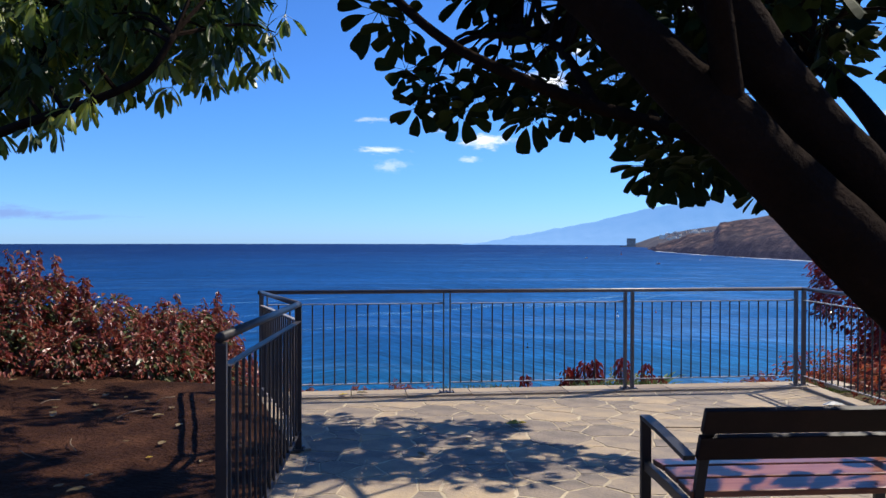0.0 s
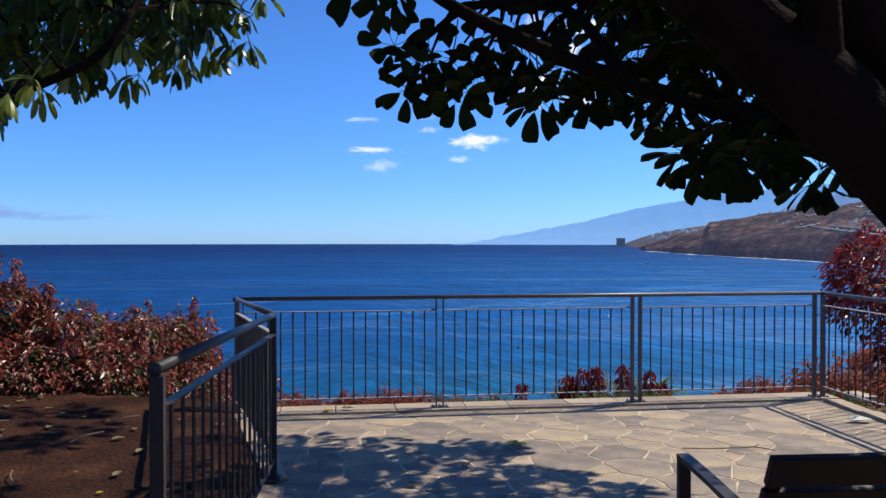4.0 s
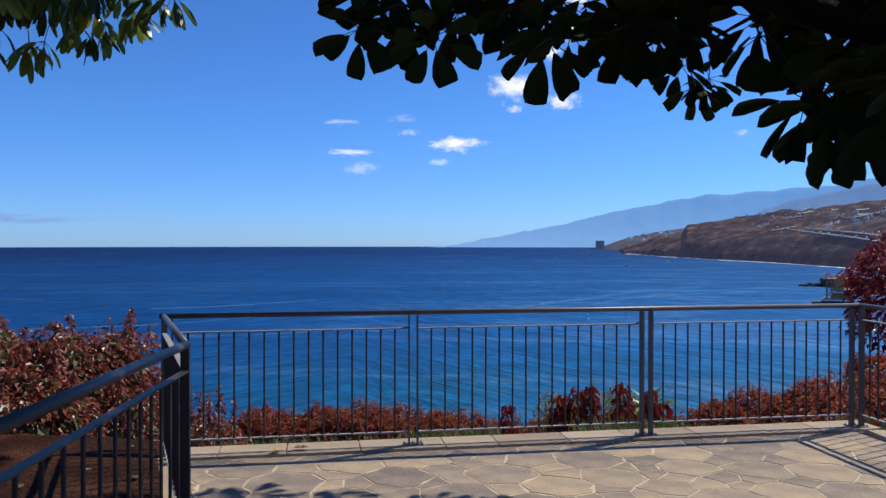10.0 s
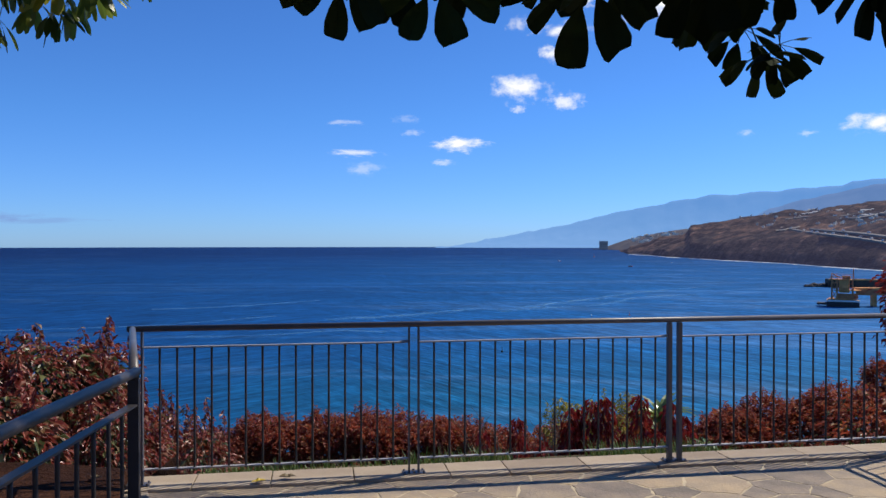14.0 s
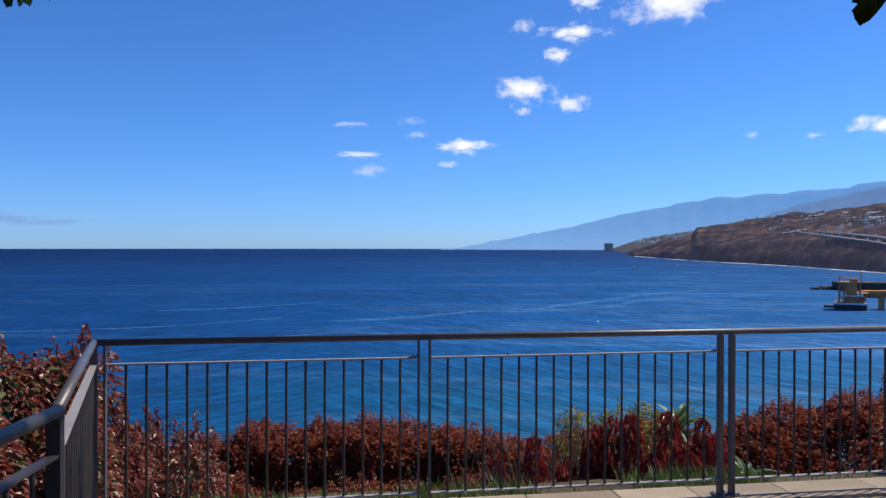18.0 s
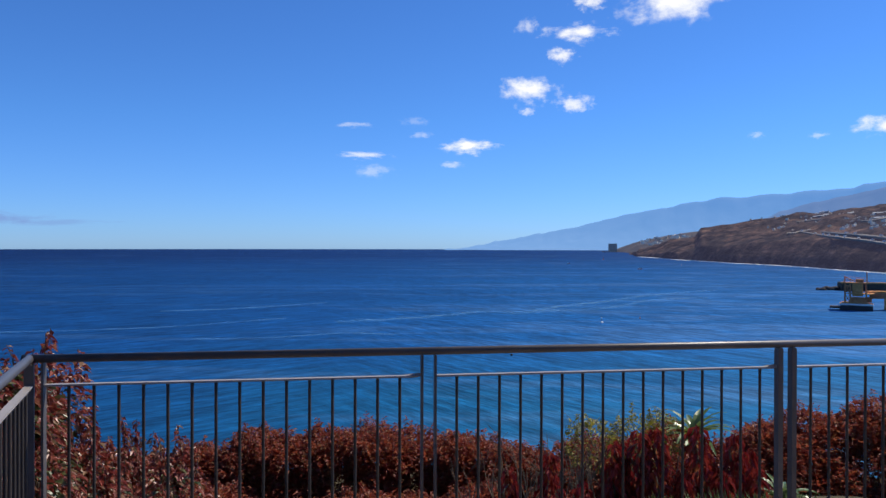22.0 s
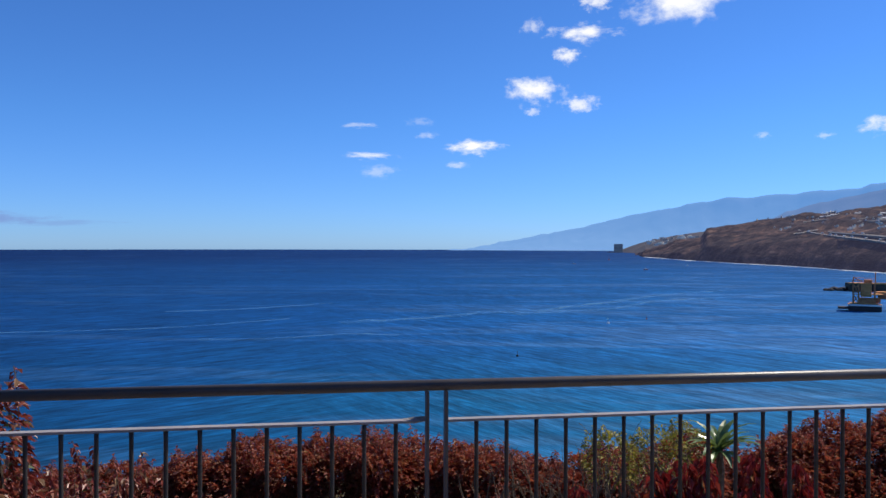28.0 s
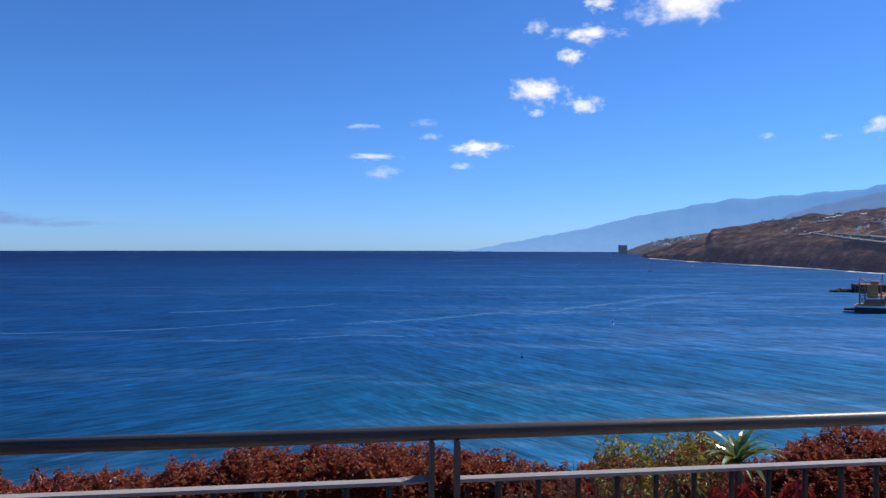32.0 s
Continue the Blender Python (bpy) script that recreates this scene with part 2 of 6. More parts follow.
def sea_material():
    m, n, l, b = material("sea_water", 0.6, 0, 0.0)
    geo = n.new("ShaderNodeNewGeometry")
    ln = n.new("ShaderNodeVectorMath")
    ln.operation = 'LENGTH'
    l.new(geo.outputs["Position"], ln.inputs[0])
    # shallow shelf close under the cliff, uneven in outline
    shelf = noise_node(n, l, 0.012, 4)
    off = n.new("ShaderNodeMath")
    off.operation = 'MULTIPLY_ADD'
    l.new(shelf.outputs["Fac"], off.inputs[0])
    off.inputs[1].default_value = -170
    l.new(ln.outputs["Value"], off.inputs[2])
    mr = n.new("ShaderNodeMapRange")
    mr.interpolation_type = 'SMOOTHSTEP'
    mr.inputs["From Min"].default_value, mr.inputs["From Max"].default_value = -30, 190
    l.new(off.outputs[0], mr.inputs["Value"])
    base = mix_color(n, l, mr.outputs[0], (0.003, 0.066, 0.140), (0.004, 0.058, 0.187))
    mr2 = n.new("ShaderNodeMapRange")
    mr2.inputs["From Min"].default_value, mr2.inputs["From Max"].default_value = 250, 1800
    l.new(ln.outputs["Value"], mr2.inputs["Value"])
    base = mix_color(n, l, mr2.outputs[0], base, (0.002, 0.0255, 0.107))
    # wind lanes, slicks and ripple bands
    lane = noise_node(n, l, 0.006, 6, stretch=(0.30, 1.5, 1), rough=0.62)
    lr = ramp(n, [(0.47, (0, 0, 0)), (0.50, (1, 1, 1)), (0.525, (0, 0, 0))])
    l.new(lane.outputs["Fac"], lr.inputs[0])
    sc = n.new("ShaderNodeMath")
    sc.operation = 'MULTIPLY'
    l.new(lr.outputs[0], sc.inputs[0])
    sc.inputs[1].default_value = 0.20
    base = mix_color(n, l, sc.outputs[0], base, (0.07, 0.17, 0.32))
    # small waves bend round into the bay: their crests are arcs about a point off the cliff
    sep = n.new("ShaderNodeSeparateXYZ")
    l.new(geo.outputs["Position"], sep.inputs[0])
    def calc(op, p, q=None):
        nd = n.new("ShaderNodeMath")
        nd.operation = op
        for sock, v in ((nd.inputs[0], p), (nd.inputs[1], q)):
            if isinstance(v, (int, float)):
                sock.default_value = v
            elif v is not None:
                l.new(v, sock)
        return nd.outputs[0]
    def train(slope, along, across, detail, rough):
        """Wave crests that run (1, slope) over the water."""
        k = (1 + slope * slope) ** 0.5
        go = calc('ADD', calc('MULTIPLY', sep.outputs["X"], along / k), calc('MULTIPLY', sep.outputs["Y"], along * slope / k))
        up = calc('ADD', calc('MULTIPLY', sep.outputs["X"], -across * slope / k), calc('MULTIPLY', sep.outputs["Y"], across / k))
        xyz = n.new("ShaderNodeCombineXYZ")
        l.new(go, xyz.inputs[0])
        l.new(up, xyz.inputs[1])
        w = n.new("ShaderNodeTexNoise")
        w.inputs["Scale"].default_value, w.inputs["Detail"].default_value, w.inputs["Roughness"].default_value = 1.0, detail, rough
        w.inputs["Distortion"].default_value = 0.3
        l.new(xyz.outputs[0], w.inputs["Vector"])
        return w.outputs["Fac"]
    bearing = calc('ARCTAN2', sep.outputs["X"], sep.outputs["Y"])
    side = n.new("ShaderNodeMapRange")
    side.interpolation_type = 'SMOOTHSTEP'
    side.inputs["From Min"].default_value, side.inputs["From Max"].default_value = -0.26, 0.02
    l.new(bearing, side.inputs["Value"])
    def crests(along, across, detail, rough):
        x = n.new("ShaderNodeMix")
        l.new(side.outputs[0], x.inputs["Factor"])
        l.new(train(0.9, along, across, detail, rough), x.inputs["A"])
        l.new(train(-1.4, along, across, detail, rough), x.inputs["B"])
        return x.outputs["Result"]
    # sheen on the sunward side put into the water colour: darker left, paler right
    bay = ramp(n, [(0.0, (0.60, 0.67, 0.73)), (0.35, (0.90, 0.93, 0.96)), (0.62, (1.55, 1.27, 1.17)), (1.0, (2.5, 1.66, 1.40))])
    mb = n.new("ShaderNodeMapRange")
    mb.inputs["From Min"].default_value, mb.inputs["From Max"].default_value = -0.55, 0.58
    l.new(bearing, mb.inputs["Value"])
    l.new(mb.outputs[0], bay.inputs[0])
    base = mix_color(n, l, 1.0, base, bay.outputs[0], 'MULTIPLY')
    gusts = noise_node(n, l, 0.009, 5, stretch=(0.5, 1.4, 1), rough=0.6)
    # light crests and shaded troughs of the waves, multiplied into the colour
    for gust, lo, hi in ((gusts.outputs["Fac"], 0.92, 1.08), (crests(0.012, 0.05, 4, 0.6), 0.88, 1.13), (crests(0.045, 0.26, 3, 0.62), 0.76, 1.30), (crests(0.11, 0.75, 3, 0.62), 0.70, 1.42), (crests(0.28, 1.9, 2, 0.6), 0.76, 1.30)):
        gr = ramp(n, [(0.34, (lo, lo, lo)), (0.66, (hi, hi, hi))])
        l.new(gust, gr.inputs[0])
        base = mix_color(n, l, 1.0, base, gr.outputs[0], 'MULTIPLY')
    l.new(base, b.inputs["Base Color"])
    w1 = crests(0.05, 0.24, 3, 0.6)
    w2 = crests(0.13, 0.65, 3, 0.6)
    add = n.new("ShaderNodeMath")
    add.operation = 'MULTIPLY_ADD'
    l.new(w2, add.inputs[0])
    add.inputs[1].default_value = 0.35
    l.new(w1, add.inputs[2])
    bump(n, l, b, add.outputs[0], 0.4, 2.0)
    gl = n.new("ShaderNodeBsdfGlossy")          # the sheen of a wind-roughened surface
    gl.inputs["Roughness"].default_value = 0.42
    l.new(b.inputs["Normal"].links[0].from_socket, gl.inputs["Normal"])
    mx = n.new("ShaderNodeMixShader")
    mx.inputs[0].default_value = 0.035
    l.new(b.outputs[0], mx.inputs[1])
    l.new(gl.outputs[0], mx.inputs[2])
    l.new(mx.outputs[0], n["Material Output"].inputs["Surface"])
    return m


M_SEA = sea_material()


def hill_material(name, stops, scale, glow, glow_strength, terraces=0.0, haze=0.0):
    """Distant land: rock and scrub colours, with the haze before it put in as emission."""
    m, n, l, b = material(name, 0.95, 0, 0.05)
    big = noise_node(n, l, scale, 8, rough=0.65)
    gul = noise_node(n, l, scale * 3.5, 7, stretch=(1, 1, 2.4 if terraces else 0.5), rough=0.66)
    add = n.new("ShaderNodeMath")
    add.operation = 'MULTIPLY_ADD'
    l.new(gul.outputs["Fac"], add.inputs[0])
    add.inputs[1].default_value = 0.7
    l.new(big.outputs["Fac"], add.inputs[2])
    sub = n.new("ShaderNodeMath")
    sub.operation = 'SUBTRACT'
    l.new(add.outputs[0], sub.inputs[0])
    sub.inputs[1].default_value = 0.35
    r = ramp(n, stops)
    level = sub.outputs[0]
    if terraces:                  # beds of rock and old field walls follow the contours
        bed = noise_node(n, l, 0.02, 5, stretch=(0.35, 0.35, 5), rough=0.65)
        spot = noise_node(n, l, 0.045, 5, rough=0.72)
        for src, amount in ((bed, 0.6), (spot, 1.0)):
            mix = n.new("ShaderNodeMath")
            mix.operation = 'MULTIPLY_ADD'
            l.new(src.outputs["Fac"], mix.inputs[0])
            mix.inputs[1].default_value = amount * terraces
            l.new(level, mix.inputs[2])
            less = n.new("ShaderNodeMath")
            less.operation = 'SUBTRACT'
            l.new(mix.outputs[0], less.inputs[0])
            less.inputs[1].default_value = amount * terraces * 0.5
            level = less.outputs[0]
    l.new(level, r.inputs[0])
    l.new(r.outputs[0], b.inputs["Base Color"])
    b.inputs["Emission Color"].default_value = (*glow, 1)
    if haze:                      # thicker haze low over the water, put into the emission colour
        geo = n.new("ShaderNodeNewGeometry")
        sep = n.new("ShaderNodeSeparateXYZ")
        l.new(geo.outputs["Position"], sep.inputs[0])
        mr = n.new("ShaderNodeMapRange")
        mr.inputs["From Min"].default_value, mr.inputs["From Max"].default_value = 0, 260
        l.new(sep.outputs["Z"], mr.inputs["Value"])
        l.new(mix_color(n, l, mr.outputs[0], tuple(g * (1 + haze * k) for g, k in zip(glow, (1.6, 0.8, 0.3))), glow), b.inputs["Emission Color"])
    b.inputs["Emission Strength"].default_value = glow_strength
    bump(n, l, b, gul.outputs["Fac"], 0.6, 9)
    return m


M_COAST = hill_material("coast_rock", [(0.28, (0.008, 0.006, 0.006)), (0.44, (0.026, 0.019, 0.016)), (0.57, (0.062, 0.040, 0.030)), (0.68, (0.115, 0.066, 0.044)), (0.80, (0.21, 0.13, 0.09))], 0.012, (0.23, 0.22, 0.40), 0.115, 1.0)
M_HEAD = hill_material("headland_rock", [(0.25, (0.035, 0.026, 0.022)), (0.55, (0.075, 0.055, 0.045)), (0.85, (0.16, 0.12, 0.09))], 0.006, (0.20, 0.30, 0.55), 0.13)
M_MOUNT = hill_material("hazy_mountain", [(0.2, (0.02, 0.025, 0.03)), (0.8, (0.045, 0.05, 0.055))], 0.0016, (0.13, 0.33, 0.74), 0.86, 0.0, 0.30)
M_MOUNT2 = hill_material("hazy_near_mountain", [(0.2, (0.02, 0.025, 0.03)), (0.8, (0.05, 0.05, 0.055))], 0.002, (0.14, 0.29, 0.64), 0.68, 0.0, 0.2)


def plain(name, color, rough=0.6, glow=0.0):
    m, n, l, b = material(name, rough, 0, 0.3)
    ns = noise_node(n, l, 0.6, 4)
    l.new(mix_color(n, l, ns.outputs["Fac"], tuple(c * 0.8 for c in color), tuple(min(1, c * 1.15) for c in color)), b.inputs["Base Color"])
    # haze before far buildings, put in as a faint blue emission
    if glow:
        b.inputs["Emission Color"].default_value = (0.18, 0.3, 0.55, 1)
        b.inputs["Emission Strength"].default_value = glow
    return m


M_FOAM = mottled("surf_foam", [(0.35, (0.45, 0.55, 0.62)), (0.6, (0.82, 0.85, 0.86))], 0.05, 0.4, 0.8, 0.2, 0.2, 0.2)
M_WALLWHITE = plain("far_white_wall", (0.92, 0.82, 0.68), 0.8, 0.0)
M_WALLPINK = plain("far_ochre_wall", (0.42, 0.30, 0.22), 0.8, 0.12)
M_FARDARK = plain("far_dark_block", (0.07, 0.075, 0.09), 0.7, 0.22)
M_ROAD = plain("far_road", (0.25, 0.22, 0.20), 0.9, 0.0)
M_GLASSHOUSE = plain("greenhouse_cover", (0.30, 0.30, 0.31), 0.5, 0.0)
M_BREAKWATER = mottled("breakwater_stone", [(0.2, (0.05, 0.034, 0.026)), (0.6, (0.10, 0.07, 0.05)), (0.9, (0.18, 0.12, 0.085))], 0.15, 1.2, 0.9, 0.2, 0.5, 0.3)
M_CONCRETE = mottled("pier_concrete", [(0.2, (0.42, 0.17, 0.06)), (0.6, (0.70, 0.33, 0.12)), (0.9, (0.82, 0.48, 0.22))], 0.3, 3, 0.85, 0.2, 0.3, 0.05)
M_RUST = mottled("pier_rust_steel", [(0.2, (0.30, 0.10, 0.05)), (0.6, (0.52, 0.21, 0.09)), (0.9, (0.64, 0.32, 0.14))], 0.4, 4, 0.8, 0.3, 0.3, 0.03)
M_PIERWHITE = plain("pier_white_band", (0.75, 0.73, 0.68), 0.7)
M_PIERDARK = plain("pier_dark_base", (0.05, 0.045, 0.045), 0.8)
M_BUOY = plain("buoy_orange", (0.5, 0.14, 0.05), 0.5)
M_BUOYWHITE = plain("buoy_white", (0.75, 0.75, 0.73), 0.5)
M_HULL = plain("boat_red_hull", (0.42, 0.09, 0.06), 0.5)


def cloud_material():
    m = bpy.data.materials.new("cloud_vapour")
    m.use_nodes = True
    n, l = m.node_tree.nodes, m.node_tree.links
    n.clear()
    out = n.new("ShaderNodeOutputMaterial")
    tc = n.new("ShaderNodeTexCoord")
    oi = n.new("ShaderNodeObjectInfo")
    ln = n.new("ShaderNodeVectorMath")
    ln.operation = 'LENGTH'
    l.new(tc.outputs["Object"], ln.inputs[0])
    cmb = n.new("ShaderNodeCombineXYZ")
    sc = n.new("ShaderNodeMath")
    sc.operation = 'MULTIPLY'
    l.new(oi.outputs["Random"], sc.inputs[0])
    sc.inputs[1].default_value = 80
    l.new(sc.outputs[0], cmb.inputs[0])
    add = n.new("ShaderNodeVectorMath")
    mp = n.new("ShaderNodeMapping")
    mp.inputs["Scale"].default_value = (1.6, 1.0, 1)
    l.new(tc.outputs["Object"], mp.inputs[0])
    l.new(mp.outputs[0], add.inputs[0])
    l.new(cmb.outputs[0], add.inputs[1])
    ns = n.new("ShaderNodeTexNoise")
    ns.inputs["Scale"].default_value, ns.inputs["Detail"].default_value, ns.inputs["Roughness"].default_value = 1.35, 8, 0.60
    l.new(add.outputs[0], ns.inputs["Vector"])
    # density: noise minus the distance from the middle
    d = n.new("ShaderNodeMath")
    d.operation = 'MULTIPLY_ADD'
    l.new(ln.outputs["Value"], d.inputs[0])
    d.inputs[1].default_value = -0.50
    l.new(ns.outputs["Fac"], d.inputs[2])
    mr = n.new("ShaderNodeMapRange")
    mr.interpolation_type = 'SMOOTHSTEP'
    mr.inputs["From Min"].default_value, mr.inputs["From Max"].default_value = 0.08, 0.52
    l.new(d.outputs[0], mr.inputs["Value"])
    al = n.new("ShaderNodeMath")
    al.operation = 'MULTIPLY'
    l.new(mr.outputs[0], al.inputs[0])
    l.new(oi.outputs["Alpha"], al.inputs[1])
    em = n.new("ShaderNodeEmission")
    l.new(oi.outputs["Color"], em.inputs["Color"])
    em.inputs["Strength"].default_value = 1.05
    tr = n.new("ShaderNodeBsdfTransparent")
    mx = n.new("ShaderNodeMixShader")
    l.new(al.outputs[0], mx.inputs[0])
    l.new(tr.outputs[0], mx.inputs[1])
    l.new(em.outputs[0], mx.inputs[2])
    l.new(mx.outputs[0], out.inputs["Surface"])
    return m


M_CLOUD = cloud_material()


# ---- building helpers ----
def link_mesh(name, mesh, mat, parent=None, label=""):
    ob = new(name, mesh)
    if mat and not mesh.materials:
        mesh.materials.append(mat)
    if parent:
        ob.parent = parent
    if label:
        ob["label"] = label
    return ob


def part(name, bm, mat, parent=None, label="", smooth=False):
    me = bpy.data.meshes.new(name)
    if smooth:
        for f in bm.faces:
            f.smooth = True
    bm.to_mesh(me)
    bm.free()
    return link_mesh(name, me, mat, parent, label)


def soup(name, verts, faces, mat, parent=None, label="", smooth=False):
    me = bpy.data.meshes.new(name)
    me.from_pydata(verts, [], faces)
    if smooth:
        me.polygons.foreach_set("use_smooth", [True] * len(me.polygons))
    return link_mesh(name, me, mat, parent, label)


def empty(name, loc, rz=0.0):
    ob = new(name)
    ob.matrix_basis = pose(*loc, 0, 0, rz)
    return ob


def box(sx, sy, sz, at=(0, 0, 0), bevel=0.0, bm=None):
    b = bmesh.new()
    bmesh.ops.create_cube(b, size=1, matrix=Matrix.Translation(at) @ Matrix.Diagonal((sx, sy, sz, 1)))
    if bevel:
        bmesh.ops.bevel(b, geom=b.edges[:], offset=bevel, segments=2, affect='EDGES', profile=0.6)
    if bm is None:
        return b
    me = bpy.data.meshes.new("tmp")
    b.to_mesh(me)
    b.free()
    bm.from_mesh(me)
    bpy.data.meshes.remove(me)
    return bm


def tube_data(points, radii, sides=10, cap=True):
    """Vertices and faces of a tube along points."""
    pts = [Vector(p) for p in points]
    if not hasattr(radii, "__len__"):
        radii = [radii] * len(pts)
    verts, faces = [], []
    prev = None
    for i, p in enumerate(pts):
        d = (pts[min(i + 1, len(pts) - 1)] - pts[max(i - 1, 0)]).normalized()
        ref = prev if prev is not None else (Vector((0, 0, 1)) if abs(d.z) < 0.9 else Vector((1, 0, 0)))
        a = (ref - d * ref.dot(d)).normalized()
        prev = a
        c = d.cross(a)
        for k in range(sides):
            t = 2 * math.pi * k / sides
            verts.append(p + (a * math.cos(t) + c * math.sin(t)) * radii[i])
    for i in range(len(pts) - 1):
        for k in range(sides):
            q = (k + 1) % sides
            faces.append((i * sides + k, i * sides + q, (i + 1) * sides + q, (i + 1) * sides + k))
    if cap:
        faces.append(tuple(range(sides - 1, -1, -1)))
        faces.append(tuple((len(pts) - 1) * sides + k for k in range(sides)))
    return [tuple(v) for v in verts], faces


def merge(lists):
    verts, faces = [], []
    for v, f in lists:
        o = len(verts)
        verts += v
        faces += [tuple(i + o for i in q) for q in f]
    return verts, faces


def spline(points, steps=6):
    """Catmull-Rom through points."""
    P = [Vector(p) for p in points]
    P = [P[0] * 2 - P[1]] + P + [P[-1] * 2 - P[-2]]
    out = []
    for i in range(1, len(P) - 2):
        for s in range(steps):
            t = s / steps
            a, b, c, d = P[i - 1], P[i], P[i + 1], P[i + 2]
            out.append(0.5 * ((2 * b) + (c - a) * t + (2 * a - 5 * b + 4 * c - d) * t * t + (3 * b - a - 3 * c + d) * t ** 3))
    out.append(P[-2])
    return out


# ---- sea, land, distance ----
def y_front(x):
    """The line of the railing on the sea side."""
    return 7.66 + 0.146 * (x + 1.94)


def left_edge(y):
    """The line of the railing on the garden side."""
    if y > 5.46:
        return -1.94 + (7.66 - y) * 0.87 / 2.2
    return -1.07 + (5.46 - y) * 0.25 / 2.75


def floor_z(y):
    """The terrace falls gently towards the sea."""
    return -0.0222 * max(0.0, y - 4.8)


def edge_z(y):
    """Top of the coping, a little above the paving."""
    return min(0.006, floor_z(y) + 0.026)


def build_sea():
    rings = [0, 25, 50, 90, 150, 250, 400, 700, 1200, 2000, 3200, 4920]
    seg = 96
    verts, faces = [(0, 0, SEA)], []
    for r in rings[1:]:
        verts += [(r * math.sin(2 * math.pi * k / seg), r * math.cos(2 * math.pi * k / seg), SEA) for k in range(seg)]
    for k in range(seg):
        faces.append((0, 1 + (k + 1) % seg, 1 + k))
    for i in range(len(rings) - 2):
        a, b = 1 + i * seg, 1 + (i + 1) * seg
        for k in range(seg):
            q = (k + 1) % seg
            faces.append((a + k, a + q, b + q, b + k))
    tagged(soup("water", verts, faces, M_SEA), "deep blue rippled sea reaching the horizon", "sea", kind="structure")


build_sea()


def drop(d):
    """Height of the slope below the terrace, d metres beyond its edge."""
    table = ((0, -0.19), (0.6, -0.26), (1.6, -0.52), (4.0, -1.35), (9, -3.9), (13, -5.0), (16, -5.2), (20, -5.6), (24, -6.8), (29, -11.5), (42, -21), (52, -28.5), (120, -34))
    for (a, za), (b, zb) in zip(table, table[1:]):
        if d <= b:
            return za + (zb - za) * max(0, (d - a)) / (b - a)
    return -34


def ground_height(x, y):
    d = y - y_front(max(-6, min(9, x))) - 0.22
    side = max(0, x - 4.6)
    if d > 0 or side > 0:
        z = drop(max(d, 0) + side * 0.25 if d > -30 else 0)
        return z + 0.25 * noise.noise(Vector((x * 0.4, y * 0.4, 0))) * min(1, max(d, side) / 3)
    return -0.22


def build_ground():
    xs = [-140, -100, -70, -50, -35, -26, -20] + list(np.arange(-16, 20.1, 0.6)) + [24, 30, 38, 50, 70, 100, 140]
    ys = [-80, -50, -30, -18, -10] + list(np.arange(-6, 7, 1.0)) + list(np.arange(7, 14, 0.35)) + list(np.arange(14, 40, 1.0)) + list(np.arange(40, 70, 3.0)) + [80, 110]
    verts = [(x, y, ground_height(x, y)) for y in ys for x in xs]
    w = len(xs)
    faces = [(j * w + i, j * w + i + 1, (j + 1) * w + i + 1, (j + 1) * w + i) for j in range(len(ys) - 1) for i in range(w - 1)]
    tagged(soup("ground", verts, faces, M_SLOPE, smooth=True), "dry brown slope falling from the terrace to the sea", "ground", kind="structure")


build_ground()


def build_soil():
    """The planted bed on the garden side of the terrace."""
    ys = list(np.arange(-8, 8.9, 0.13))
    cols = list(np.concatenate([[0.0, 0.02], np.linspace(0.08, 4, 34), np.linspace(4.3, 12, 22)]))
    verts = []
    for y in ys:
        e = left_edge(min(y, 7.66)) - 0.05
        for k, c in enumerate(cols):
            x = e - c
            z = 0.035 + 0.05 * min(c, 4.0) + 0.035 * noise.noise(Vector((x * 1.3, y * 1.3, 3))) + 0.016 * noise.noise(Vector((x * 6, y * 6, 5)))
            fall = max(0, y - 7.9) * 0.55
            if k == 0:
                z = -0.12
            verts.append((x, y, z - fall if k else z))
    w = len(cols)
    faces = [(j * w + i + 1, j * w + i, (j + 1) * w + i, (j + 1) * w + i + 1) for j in range(len(ys) - 1) for i in range(w - 1)]
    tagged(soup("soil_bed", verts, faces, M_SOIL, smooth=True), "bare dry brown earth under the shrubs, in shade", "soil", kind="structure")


build_soil()


def closing_walls():
    """Plain walls, out of view, added behind the terrace and the bed to cut sky light."""
    for name, sx, sy, at in (("wall_south", 24.0, 0.3, (-2.0, -6.4, 0)), ("wall_west", 0.3, 12.0, (-13.0, -0.5, 0))):
        b = box(sx, sy, 4.2, (0, 0, 1.7), 0.02)
        o = tagged(part(name, b, M_SHADEWALL), "plain dull wall, unseen, added behind the terrace to cut sky light", "wall", kind="structure")
        o.location = at


closing_walls()


def table_at(table, x):
    for (a, va), (b, vb) in zip(table, table[1:]):
        if x <= b:
            t = max(0.0, (x - a) / (b - a))
            return va + (vb - va) * t
    return table[-1][1]


